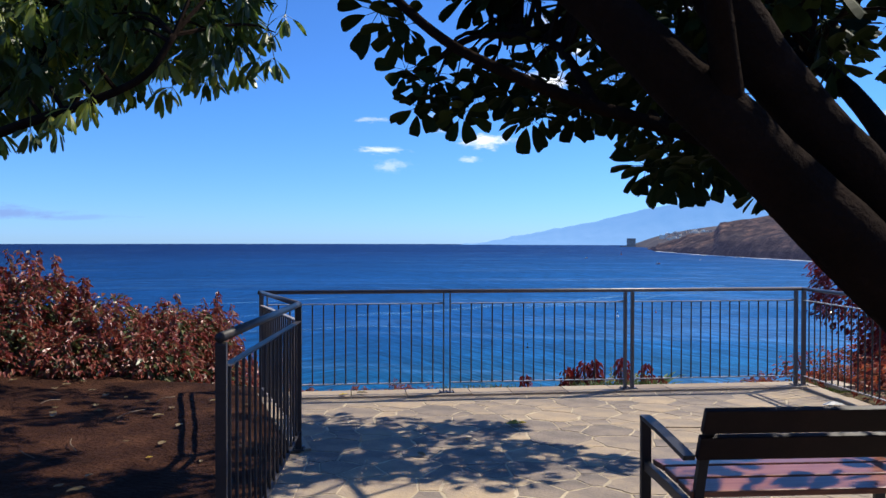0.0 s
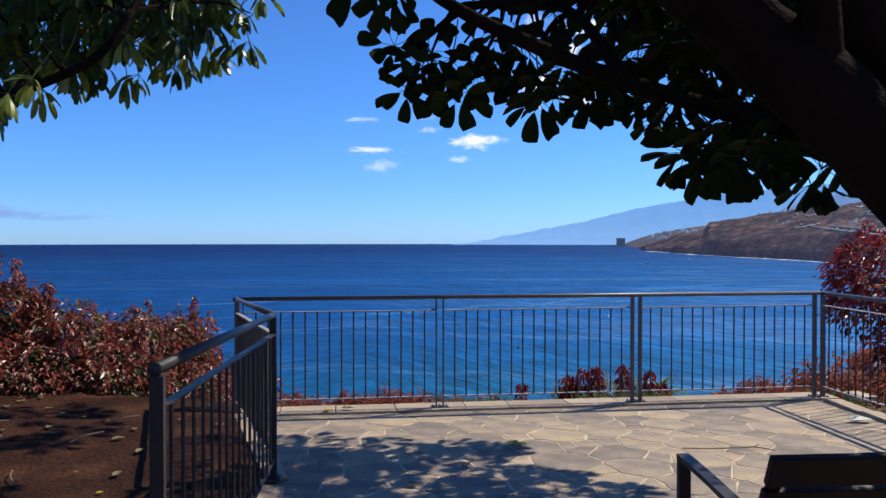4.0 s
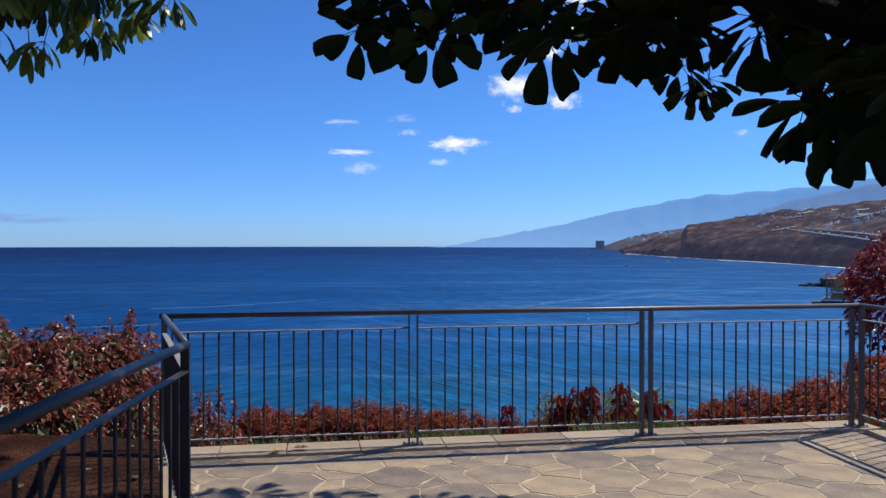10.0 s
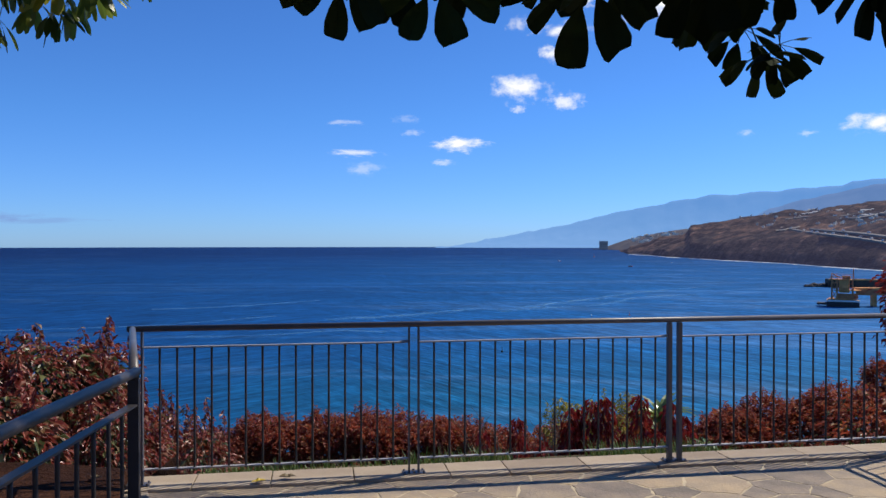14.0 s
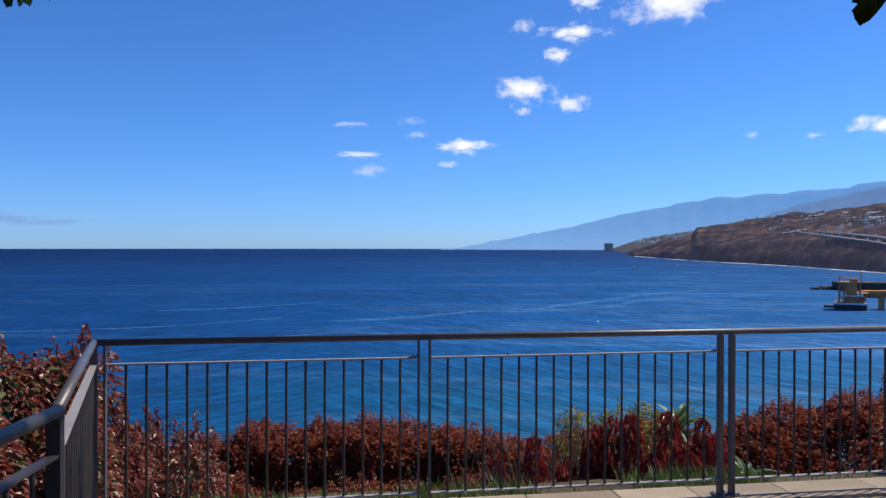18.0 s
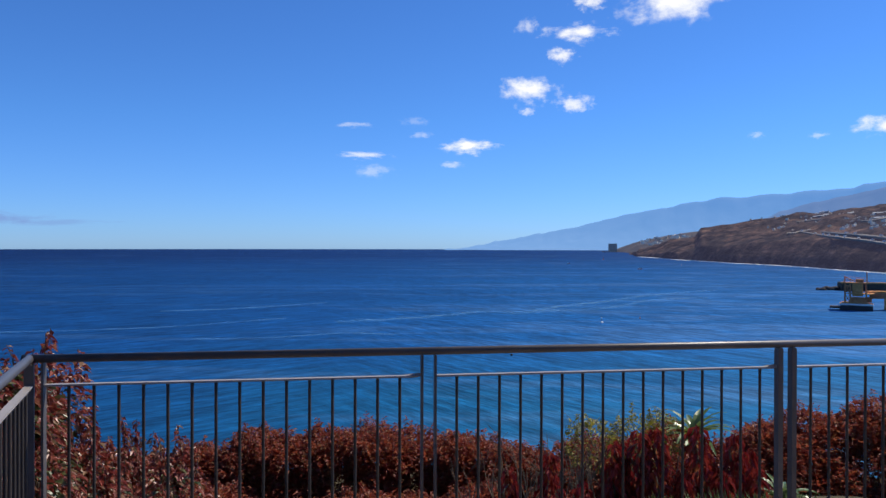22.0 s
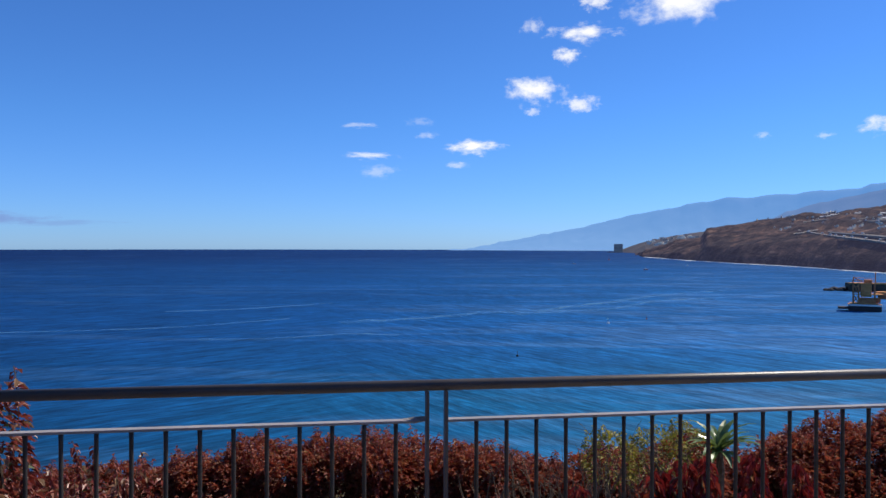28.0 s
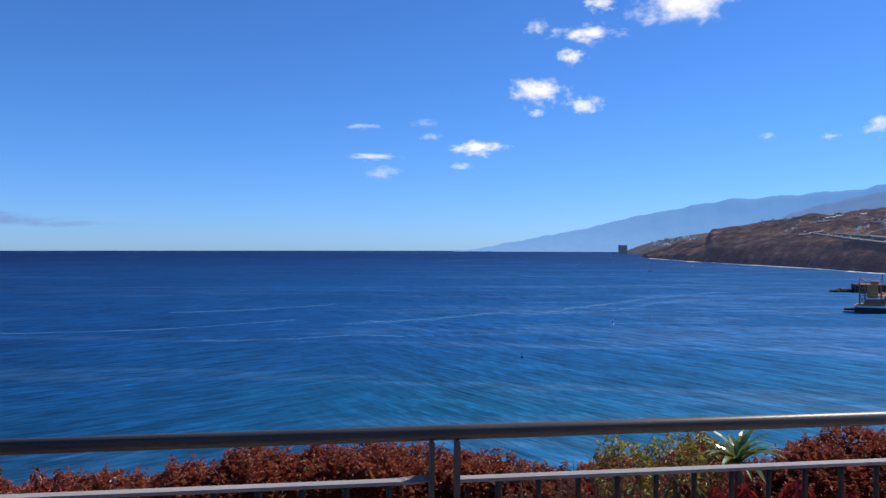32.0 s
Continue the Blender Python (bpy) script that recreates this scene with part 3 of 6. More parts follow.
def polar_land(name, label, mat, shore, ridge, a0, a1, na, nd, rough, back, shape, base=SEA - 3, crest=0.0):
    """Land that rises from a shore to a ridge. shore: bearing, metres. ridge: bearing, metres, degrees of rise seen from the terrace."""
    sh = [(a, d) for a, d in shore]
    rd = [(a, d) for a, d, e in ridge]
    re = [(a, e) for a, d, e in ridge]
    verts = []
    for i in range(na + 1):
        a = a0 + (a1 - a0) * i / na
        s, r, e = table_at(sh, a), table_at(rd, a), table_at(re, a)
        top = 1.65 + r * math.tan(radians(e)) + crest * (noise.noise(Vector((a * 0.9, 1, 0))) + 0.35 * noise.noise(Vector((a * 2.2, 5, 0))) + 0.1 * noise.noise(Vector((a * 5, 8, 0))))
        for j in range(nd + 1):
            t = j / nd
            if t <= 0.8:
                u = t / 0.8
                d = s + (r - s) * u
                z = SEA - 0.5 + (top - SEA + 0.5) * shape(u)
            else:
                u = (t - 0.8) / 0.2
                d = r + (back - r) * u
                z = top - (top - base) * u * u
            x, y = d * math.sin(radians(a)), d * math.cos(radians(a))
            f = rough * min(1, 4 * t) * (1 if abs(t - 0.8) > 0.04 else 0.25)
            z += f * (noise.noise(Vector((x, y, 0)) * (4.0 / back) * 6) + 0.5 * noise.noise(Vector((x, y, 9)) * (4.0 / back) * 17) + (0.45 * noise.noise(Vector((x, y, 4)) * 0.06) if back < 3000 else 0))
            if j == 0:
                z = SEA - 1.0
            verts.append((x, y, z))
    w = nd + 1
    faces = [(i * w + j, (i + 1) * w + j, (i + 1) * w + j + 1, i * w + j + 1) for i in range(na) for j in range(nd)]
    return tagged(soup(name, verts, faces, mat, smooth=True), label, "hill" if "hill" in name or "head" in name else "mountain", kind="structure")


SHORE = [(14.3, 2600), (14.86, 1950), (17.7, 1560), (21.5, 1300), (25.2, 1150), (28, 1010), (31, 905), (36, 760), (46, 560), (62, 420)]
RIDGE = [(14.3, 2650, -0.62), (14.9, 2150, -0.45), (17.0, 1980, 0.25), (18.9, 1950, 0.62), (19.25, 1900, 1.26), (21.2, 1900, 1.49), (22.7, 1880, 1.80), (24.8, 1850, 2.01),
         (27, 1850, 2.21), (28.6, 1850, 2.41), (31, 1850, 2.73), (38, 1800, 3.3), (62, 1500, 5.5)]
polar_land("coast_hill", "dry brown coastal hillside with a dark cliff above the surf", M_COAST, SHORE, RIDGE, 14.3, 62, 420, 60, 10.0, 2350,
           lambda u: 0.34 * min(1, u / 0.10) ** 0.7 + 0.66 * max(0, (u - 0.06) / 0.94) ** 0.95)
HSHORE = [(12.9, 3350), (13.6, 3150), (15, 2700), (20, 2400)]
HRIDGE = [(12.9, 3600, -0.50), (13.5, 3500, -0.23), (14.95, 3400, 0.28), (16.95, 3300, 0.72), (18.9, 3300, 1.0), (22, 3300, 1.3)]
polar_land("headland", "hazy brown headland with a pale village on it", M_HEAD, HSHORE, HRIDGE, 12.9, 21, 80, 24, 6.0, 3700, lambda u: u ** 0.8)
MSHORE = [(0.5, 4300), (62, 4000)]
MRIDGE = [(0.5, 4750, -0.36), (1.9, 4750, -0.27), (4.5, 4720, 0.26), (7.5, 4700, 0.82), (10, 4680, 1.25), (12.1, 4650, 1.79), (14.5, 4650, 2.36), (16.9, 4650, 2.75), (18.3, 4650, 3.06),
          (21.2, 4650, 3.46), (22.5, 4650, 3.39), (23.4, 4650, 3.57), (25.2, 4650, 3.60), (26.9, 4650, 3.75), (29, 4650, 3.83), (29.6, 4650, 4.11), (31, 4650, 4.21), (40, 4650, 4.6), (62, 4650, 3.8)]
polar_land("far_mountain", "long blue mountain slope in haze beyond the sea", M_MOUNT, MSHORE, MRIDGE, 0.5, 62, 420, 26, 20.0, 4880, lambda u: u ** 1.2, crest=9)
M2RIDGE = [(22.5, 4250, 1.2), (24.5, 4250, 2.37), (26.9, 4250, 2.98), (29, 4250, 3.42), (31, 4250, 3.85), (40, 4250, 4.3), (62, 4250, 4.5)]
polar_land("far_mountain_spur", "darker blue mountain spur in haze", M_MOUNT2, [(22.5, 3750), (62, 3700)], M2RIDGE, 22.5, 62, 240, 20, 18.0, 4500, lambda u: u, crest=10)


def at_bearing(a, d, z):
    return (d * math.sin(radians(a)), d * math.cos(radians(a)), z)


def build_surf():
    verts, faces = [], []
    n = 240
    for i in range(n + 1):
        a = 14.9 + (60 - 14.9) * i / n
        s = table_at(SHORE, a)
        w = 7 + 9 * abs(noise.noise(Vector((i * 0.31, 0, 0)))) + 5 * noise.noise(Vector((i * 0.9, 4, 0)))
        verts += [at_bearing(a, s - max(2.5, w) * s / 1100, SEA + 0.15), at_bearing(a, s + 10, SEA + 0.9)]
    for i in range(n):
        faces.append((2 * i, 2 * i + 2, 2 * i + 3, 2 * i + 1))
    tagged(soup("surf_line", verts, faces, M_FOAM), "white line of surf along the foot of the cliff", "surf", kind="stuff")


build_surf()


def hill_z(a, u):
    s, r = table_at(SHORE, a), table_at([(p, d) for p, d, e in RIDGE], a)
    e = table_at([(p, g) for p, d, g in RIDGE], a)
    top = 1.65 + r * math.tan(radians(e))
    f = 0.34 * min(1, u / 0.10) ** 0.7 + 0.66 * max(0, (u - 0.06) / 0.94) ** 0.95
    return s + (r - s) * u, SEA - 0.5 + (top - SEA + 0.5) * f


def rise_at(a, deg):
    """How far up the hillside, at that bearing, its face is seen that many degrees above the level."""
    lo, hi = 0.0, 1.0
    for _ in range(24):
        m = (lo + hi) / 2
        d, z = hill_z(a, m)
        if math.degrees(math.atan2(z - 1.65, d)) < deg:
            lo = m
        else:
            hi = m
    return lo


def build_far_houses():
    rnd = random.Random(5)
    meshes = {}
    def house(kind, mat, sx, sy, sz, a, d, z, label, cat):
        key = (kind, sx, sy, sz)
        if key not in meshes:
            b = box(sx, sy, sz, (0, 0, sz / 2 - 2), 0.05)
            box(sx * 0.35, sy * 0.5, 1.6, (sx * 0.2, 0, sz - 1.3), 0, b)
            me = bpy.data.meshes.new(kind)
            b.to_mesh(me)
            b.free()
            me.materials.append(mat)
            meshes[key] = me
        ob = new(kind, meshes[key])
        ob.matrix_basis = pose(*at_bearing(a, d, z), 15 if kind == "greenhouse" else 0, 0, rnd.uniform(-30, 30) * (0.3 if kind == "greenhouse" else 1) - a)
        tagged(ob, label, cat, group=kind + "s on the hill")
    for k in range(46):
        a = rnd.uniform(15.2, 18.8)
        u = rnd.uniform(0.25, 0.95)
        s, r = table_at(HSHORE, a), table_at([(p, d) for p, d, e in HRIDGE], a)
        e = table_at([(p, g) for p, d, g in HRIDGE], a)
        top = 1.65 + r * math.tan(radians(e))
        house("village_house", rnd.choice((M_WALLWHITE, M_WALLPINK)), rnd.choice((10, 14, 18)), 10, rnd.choice((6, 8)), a, s + (r - s) * u, SEA + (top - SEA) * u ** 0.8 + 2,
              "small pale village house on the far headland", "house")
    for k in range(90):
        a = 22.5 + 11.5 * rnd.random() ** 0.7
        u = rise_at(a, rnd.uniform(1.05, 2.4))
        d, z = hill_z(a, u)
        house("hillside_house", rnd.choice((M_WALLWHITE, M_WALLWHITE, M_WALLPINK)), rnd.choice((3, 4, 6)), 4, rnd.choice((2.5, 3)), a, d, z + 1.6, "pale house on the dry hillside", "house")
    for k in range(22):
        a = rnd.uniform(25.0, 34)
        u = rise_at(a, rnd.uniform(1.75, 2.35))
        d, z = hill_z(a, u)
        house("greenhouse", M_GLASSHOUSE, rnd.choice((14, 20, 30)), 8, 2, a, d, z + 1.2, "long pale greenhouse roof on the hillside", "greenhouse")
    b = box(34, 24, 33, (0, 0, 15.5), 0.3)
    tower = empty("coast_building", at_bearing(13.1, 3230, SEA + 2), -8)
    part("wall", b, M_FARDARK, tower)
    for r in range(6):
        bb = box(34.6, 0.8, 1.6, (0, -12.1, 4 + r * 5))
        part("window_band", bb, M_PIERDARK, tower)
    part("roof", box(35, 25, 1.6, (0, 0, 32.6)), M_FARDARK, tower)
    tagged(tower, "big dark block of a building at the headland's tip", "building")
    b = box(90, 40, 6, (0, 0, 0), 1.0)
    for v in b.verts:
        v.co += Vector((noise.noise(v.co * 0.1) * 5, noise.noise(v.co * 0.1 + Vector((5, 0, 0))) * 5, 0))
    tagged(part("rock_shelf", b, M_HEAD), "low dark rock under the far building", "rock").location = at_bearing(13.15, 3230, SEA)


build_far_houses()


def build_coast_road():
    def road(name, label, a0, a1, e0, e1, wave, width, seed, cars):
        """A road cut into the hill from bearing a0 to a1, seen e0 to e1 degrees above the level."""
        verts, faces, n = [], [], 70
        pts = []
        for i in range(n + 1):
            a = a0 + (a1 - a0) * i / n
            u = rise_at(a, e0 + (e1 - e0) * i / n + wave * math.sin(i * 0.17 + seed))
            d, z = hill_z(a, u)
            pts.append((a, d, z + 3.2))
            verts += [at_bearing(a, d - width, z + 1.6), at_bearing(a, d + width, z + 3.2), at_bearing(a, d - width - 0.4, z - 0.4)]
        for i in range(n):
            k = 3 * i
            faces += [(k, k + 3, k + 4, k + 1), (k + 2, k + 5, k + 3, k)]
        tagged(soup(name, verts, faces, M_ROAD), label, "road", kind="structure")
        rnd = random.Random(seed)
        for i in range(cars):
            a, d, z = pts[rnd.randrange(4, n)]
            car = empty("far_car", at_bearing(a, d + rnd.uniform(-3, 3), z - 0.4), 60 - a)
            part("body", box(4.6, 1.9, 0.9, (0, 0, 0.8), 0.1), M_BUOYWHITE, car)
            part("cabin", box(2.4, 1.7, 0.8, (-0.2, 0, 1.6), 0.15), M_BUOYWHITE, car)
            tagged(car, "tiny white car on the far coast road", "car", group="cars on the coast road")
    road("coast_road", "pale road cut into the hillside above the cliff", 25.2, 36.5, 0.98, -0.95, 0.04, 5.0, 9, 18)
    road("coast_road", "upper lane of the coast road along the hillside", 27.0, 36.5, 0.88, -0.30, 0.03, 3.5, 4, 8)
    road("slip_road", "short pale slip road joining the coast road", 24.9, 26.4, 0.72, 1.02, 0.02, 4.0, 7, 0)
    road("hill_road", "narrow pale road winding up among the greenhouses", 28.0, 36.0, 1.50, 2.25, 0.10, 2.5, 2, 4)
    road("hill_road", "narrow pale track across the upper hillside", 25.5, 31.5, 1.60, 1.85, 0.05, 1.8, 5, 3)


build_coast_road()


def build_pier():
    """Old loading tower in the bay, its trestle and the breakwater behind it."""
    base = Vector(at_bearing(28.95, 388, SEA))
    p = empty("loading_tower", base, -29)
    p.scale = (0.76, 0.76, 0.80)
    def bar(name, a, b, r=0.3, mat=M_RUST):
        v, f = tube_data([a, b], r, 6)
        soup(name, v, f, mat, p)
    part("foundation", box(17, 12, 4.4, (0, 0, 1.2), 0.4), M_PIERDARK, p)
    part("kerb_band", box(17.5, 0.5, 1.0, (0, -6.1, 3.5), 0.1), M_PIERWHITE, p)
    part("base_slab", box(17.3, 12.2, 0.5, (0, 0, 3.65), 0.1), M_CONCRETE, p)
    part("landing", box(6, 7, 1.2, (-11, 0, 1.5), 0.2), M_PIERDARK, p)
    for sx in (-6.0, -3.2, 5.0):
        for sy in (-3.8, 3.8):
            part("column", box(0.8, 0.8, 12.0, (sx, sy, 9.8), 0.1), M_RUST, p)
    part("silo", box(5.6, 6.4, 7.2, (0.6, 0.2, 11.6), 0.5), M_CONCRETE, p)
    part("lower_house", box(7.5, 7.0, 3.4, (0.8, 0, 5.6), 0.2), M_RUST, p)
    part("lower_deck", box(14.5, 9.4, 0.5, (-0.4, 0, 4.4), 0.1), M_CONCRETE, p)
    part("middle_deck", box(11.5, 9.0, 0.5, (3.4, 0, 9.4), 0.1), M_CONCRETE, p)
    part("side_house", box(3.0, 5.0, 2.6, (6.4, 0, 6.2), 0.15), M_RUST, p)
    part("upper_deck", box(12.6, 8.6, 0.5, (-0.6, 0, 15.4), 0.1), M_CONCRETE, p)
    part("machine_house", box(4.2, 4.5, 2.0, (1.6, 0, 16.5), 0.15), M_RUST, p)
    for za, zb in ((4.6, 9.4), (9.6, 15.2)):
        bar("brace", (-6.0, -3.9, za), (-3.2, -3.9, zb), 0.2)
        bar("brace", (-3.2, -3.9, za), (-6.0, -3.9, zb), 0.2)
    bar("cross_beam", (-6.2, -3.9, 9.4), (0, -3.9, 9.4), 0.3)
    ring = [(-4.6 + 1.7 * math.cos(k * math.pi / 8), -4.3, 12.2 + 1.7 * math.sin(k * math.pi / 8)) for k in range(17)]
    v, f = tube_data(ring, 0.28, 6)
    soup("pulley_wheel", v, f, M_RUST, p)
    for sx in (-6.6, -3.0, 1.0, 5.4):
        bar("post", (sx, -4.2, 15.6), (sx, -4.2, 17.2), 0.12)
        bar("post", (sx * 0.9 + 3.6, -4.4, 9.6), (sx * 0.9 + 3.6, -4.4, 10.8), 0.10)
    bar("guard_rail", (-6.6, -4.2, 17.1), (5.4, -4.2, 17.1), 0.11)
    bar("guard_rail", (-2.3, -4.4, 10.8), (8.5, -4.4, 10.8), 0.10)
    bar("mast", (5.4, 0, 15.4), (5.4, 0, 21.5), 0.3)
    bar("derrick", (-6.0, 0, 15.6), (-6.0, 0, 18.8), 0.3)
    bar("boom", (-6.3, 0, 18.8), (-1.5, 0, 16.4), 0.26)
    bar("stay", (-5.9, 0, 18.6), (5.4, 0, 18.2), 0.08)
    tagged(p, "rusty brown loading tower standing in the bay", "tower")
    tr = empty("pier_trestle", base + Vector((2.5, 3, 0)), -12)
    part("deck", box(60, 4.5, 1.0, (34, 0, 8.0), 0.1), M_CONCRETE, tr)
    part("girder", box(60, 0.6, 2.4, (34, -2.0, 6.4), 0.05), M_RUST, tr)
    for k in range(5):
        part("pile", box(1.6, 3.5, 9, (12 + k * 12, 0, 3.2), 0.1), M_CONCRETE, tr)
    tagged(tr, "concrete trestle deck running from the tower to the shore", "pier")
    br = empty("breakwater", Vector(at_bearing(29.6, 560, SEA)), -18)
    b = box(115, 16, 7, (42, 0, 1.6), 0.4)
    part("wall", b, M_BREAKWATER, br)
    part("quay_edge", box(116, 2, 0.9, (42, -7.6, 5.2), 0.1), M_CONCRETE, br)
    part("crane_shed", box(16, 7, 6, (46, 0, 8), 0.2), M_BREAKWATER, br)
    rnd = random.Random(3)
    for k in range(26):
        b = bmesh.new()
        bmesh.ops.create_icosphere(b, subdivisions=1, radius=rnd.uniform(1.1, 2.3))
        for v in b.verts:
            v.co += Vector((rnd.uniform(-.6, .6), rnd.uniform(-.6, .6), rnd.uniform(-.4, .4)))
        o = part("boulder", b, M_PIERDARK, br)
        o.location = (-29 + k * 1.2, rnd.uniform(-6, 3), 0.1 + 0.09 * k)
    tagged(br, "dark stone breakwater with boulders at its end", "breakwater")


build_pier()


def build_buoys():
    def buoy(loc, s, mat, label):
        o = empty("buoy", loc)
        b = bmesh.new()
        bmesh.ops.create_uvsphere(b, u_segments=10, v_segments=6, radius=s)
        part("float", b, mat, o, smooth=True)
        v, f = tube_data([(0, 0, s * .5), (0, 0, s * 3.0)], s * 0.16, 6)
        soup("mast", v, f, M_PIERDARK, o)
        b = box(s * .6, s * .6, s * .7, (0, 0, s * 3.1), s * .1)
        part("top_mark", b, mat, o)
        tagged(o, label, "buoy", group="buoys in the bay")
    buoy((61.0, 282.5, SEA + 0.2), 0.55, M_BUOYWHITE, "small white mooring buoy on the water")
    buoy((19.5, 200.7, SEA + 0.2), 0.34, M_PIERDARK, "thin dark marker buoy on the water")
    buoy((80, 300, SEA + 0.2), 0.3, M_BUOY, "small orange buoy on the water")
    buoy((330, 1500, SEA + 0.2), 1.7, M_HULL, "far red buoy on the water")
    def boat(loc, L, rz):
        o = empty("boat", loc, rz)
        b = bmesh.new()
        rows = []
        for k in range(7):
            t = k / 6
            w = L * 0.17 * (1 - (abs(2 * t - 0.9) / 1.15) ** 3)
            h = L * (0.09 + 0.05 * t * t)
            rows.append([b.verts.new((L * (t - .5), -w, h)), b.verts.new((L * (t - .5), -w * .5, 0)), b.verts.new((L * (t - .5), w * .5, 0)), b.verts.new((L * (t - .5), w, h))])
        for p, q in zip(rows, rows[1:]):
            for i in range(3):
                b.faces.new((p[i], p[i + 1], q[i + 1], q[i]))
            b.faces.new((p[3], p[0], q[0], q[3]))
        b.faces.new(rows[0])
        b.faces.new(rows[-1][::-1])
        part("hull", b, M_HULL, o)
        part("cabin", box(L * .3, L * .2, L * .17, (-L * .08, 0, L * .19), L * .02), M_BUOYWHITE, o)
        tagged(o, "small red and white boat in the bay", "boat", group="boats in the bay")
    boat((243, 905, SEA), 6.5, 20)
    boat((350, 1080, SEA), 5, 70)
    boat((205, 1180, SEA), 5, -30)


build_buoys()


def streak_material():
    m, n, l, b = material("smooth_water_streak", 0.3, 0, 0.1)
    b.inputs["Base Color"].default_value = (0.06, 0.17, 0.33, 1)
    ns = noise_node(n, l, 0.05, 6, stretch=(0.5, 1.3, 1), rough=0.65)
    tc = n.new("ShaderNodeTexCoord")
    sep = n.new("ShaderNodeSeparateXYZ")
    l.new(tc.outputs["UV"], sep.inputs[0])
    ed = ramp(n, [(0.0, (0, 0, 0)), (0.5, (1, 1, 1)), (1.0, (0, 0, 0))])
    l.new(sep.outputs["Y"], ed.inputs[0])
    mul = n.new("ShaderNodeMath")
    mul.operation = 'MULTIPLY'
    l.new(ns.outputs["Fac"], mul.inputs[0])
    l.new(ed.outputs[0], mul.inputs[1])
    mr = n.new("ShaderNodeMapRange")
    mr.inputs["From Min"].default_value, mr.inputs["From Max"].default_value, mr.inputs["To Max"].default_value = 0.14, 0.58, 0.6
    l.new(mul.outputs[0], mr.inputs["Value"])
    tr = n.new("ShaderNodeBsdfTransparent")
    mx = n.new("ShaderNodeMixShader")
    l.new(mr.outputs[0], mx.inputs[0])
    l.new(tr.outputs[0], mx.inputs[1])
    l.new(b.outputs[0], mx.inputs[2])
    l.new(mx.outputs[0], n["Material Output"].inputs["Surface"])
    return m


M_STREAK = streak_material()


def build_streaks():
    """Bands of smoother, paler water drawn out by the current."""
    def band(points, width):
        sp = spline([(x, y, SEA + 0.06) for x, y in points], 10)
        me = bpy.data.meshes.new("water_streak")
        verts, faces = [], []
        for i, p in enumerate(sp):
            d = (sp[min(i + 1, len(sp) - 1)] - sp[max(0, i - 1)]).normalized()
            s = Vector((-d.y, d.x, 0)) * width * (0.6 + 0.5 * noise.noise(Vector((i * 0.4, width, 0))))
            verts += [tuple(p - s), tuple(p + s)]
        for i in range(len(sp) - 1):
            faces.append((2 * i, 2 * i + 1, 2 * i + 3, 2 * i + 2))
        me.from_pydata(verts, [], faces)
        uv = me.uv_layers.new(name="across")
        for p in me.polygons:
            for li, vi in zip(p.loop_indices, p.vertices):
                uv.data[li].uv = (vi // 2, vi % 2)
        ob = link_mesh("water_streak", me, M_STREAK)
        ob.visible_shadow = False
        tagged(ob, "pale band of smoother water on the sea", "water", group="water streaks", kind="structure")
    band([(-38, 285), (-6, 305), (20, 330), (38, 328), (58, 358), (88, 392), (122, 438), (180, 490)], 14)
    band([(30, 318), (52, 335), (80, 352), (112, 398), (150, 420)], 10)
    band([(-150, 250), (-120, 258), (-92, 270), (-60, 300)], 6)
    band([(-75, 235), (-52, 238), (-30, 250), (-14, 246)], 5)
    band([(-120, 330), (-90, 345), (-55, 380)], 7)


build_streaks()


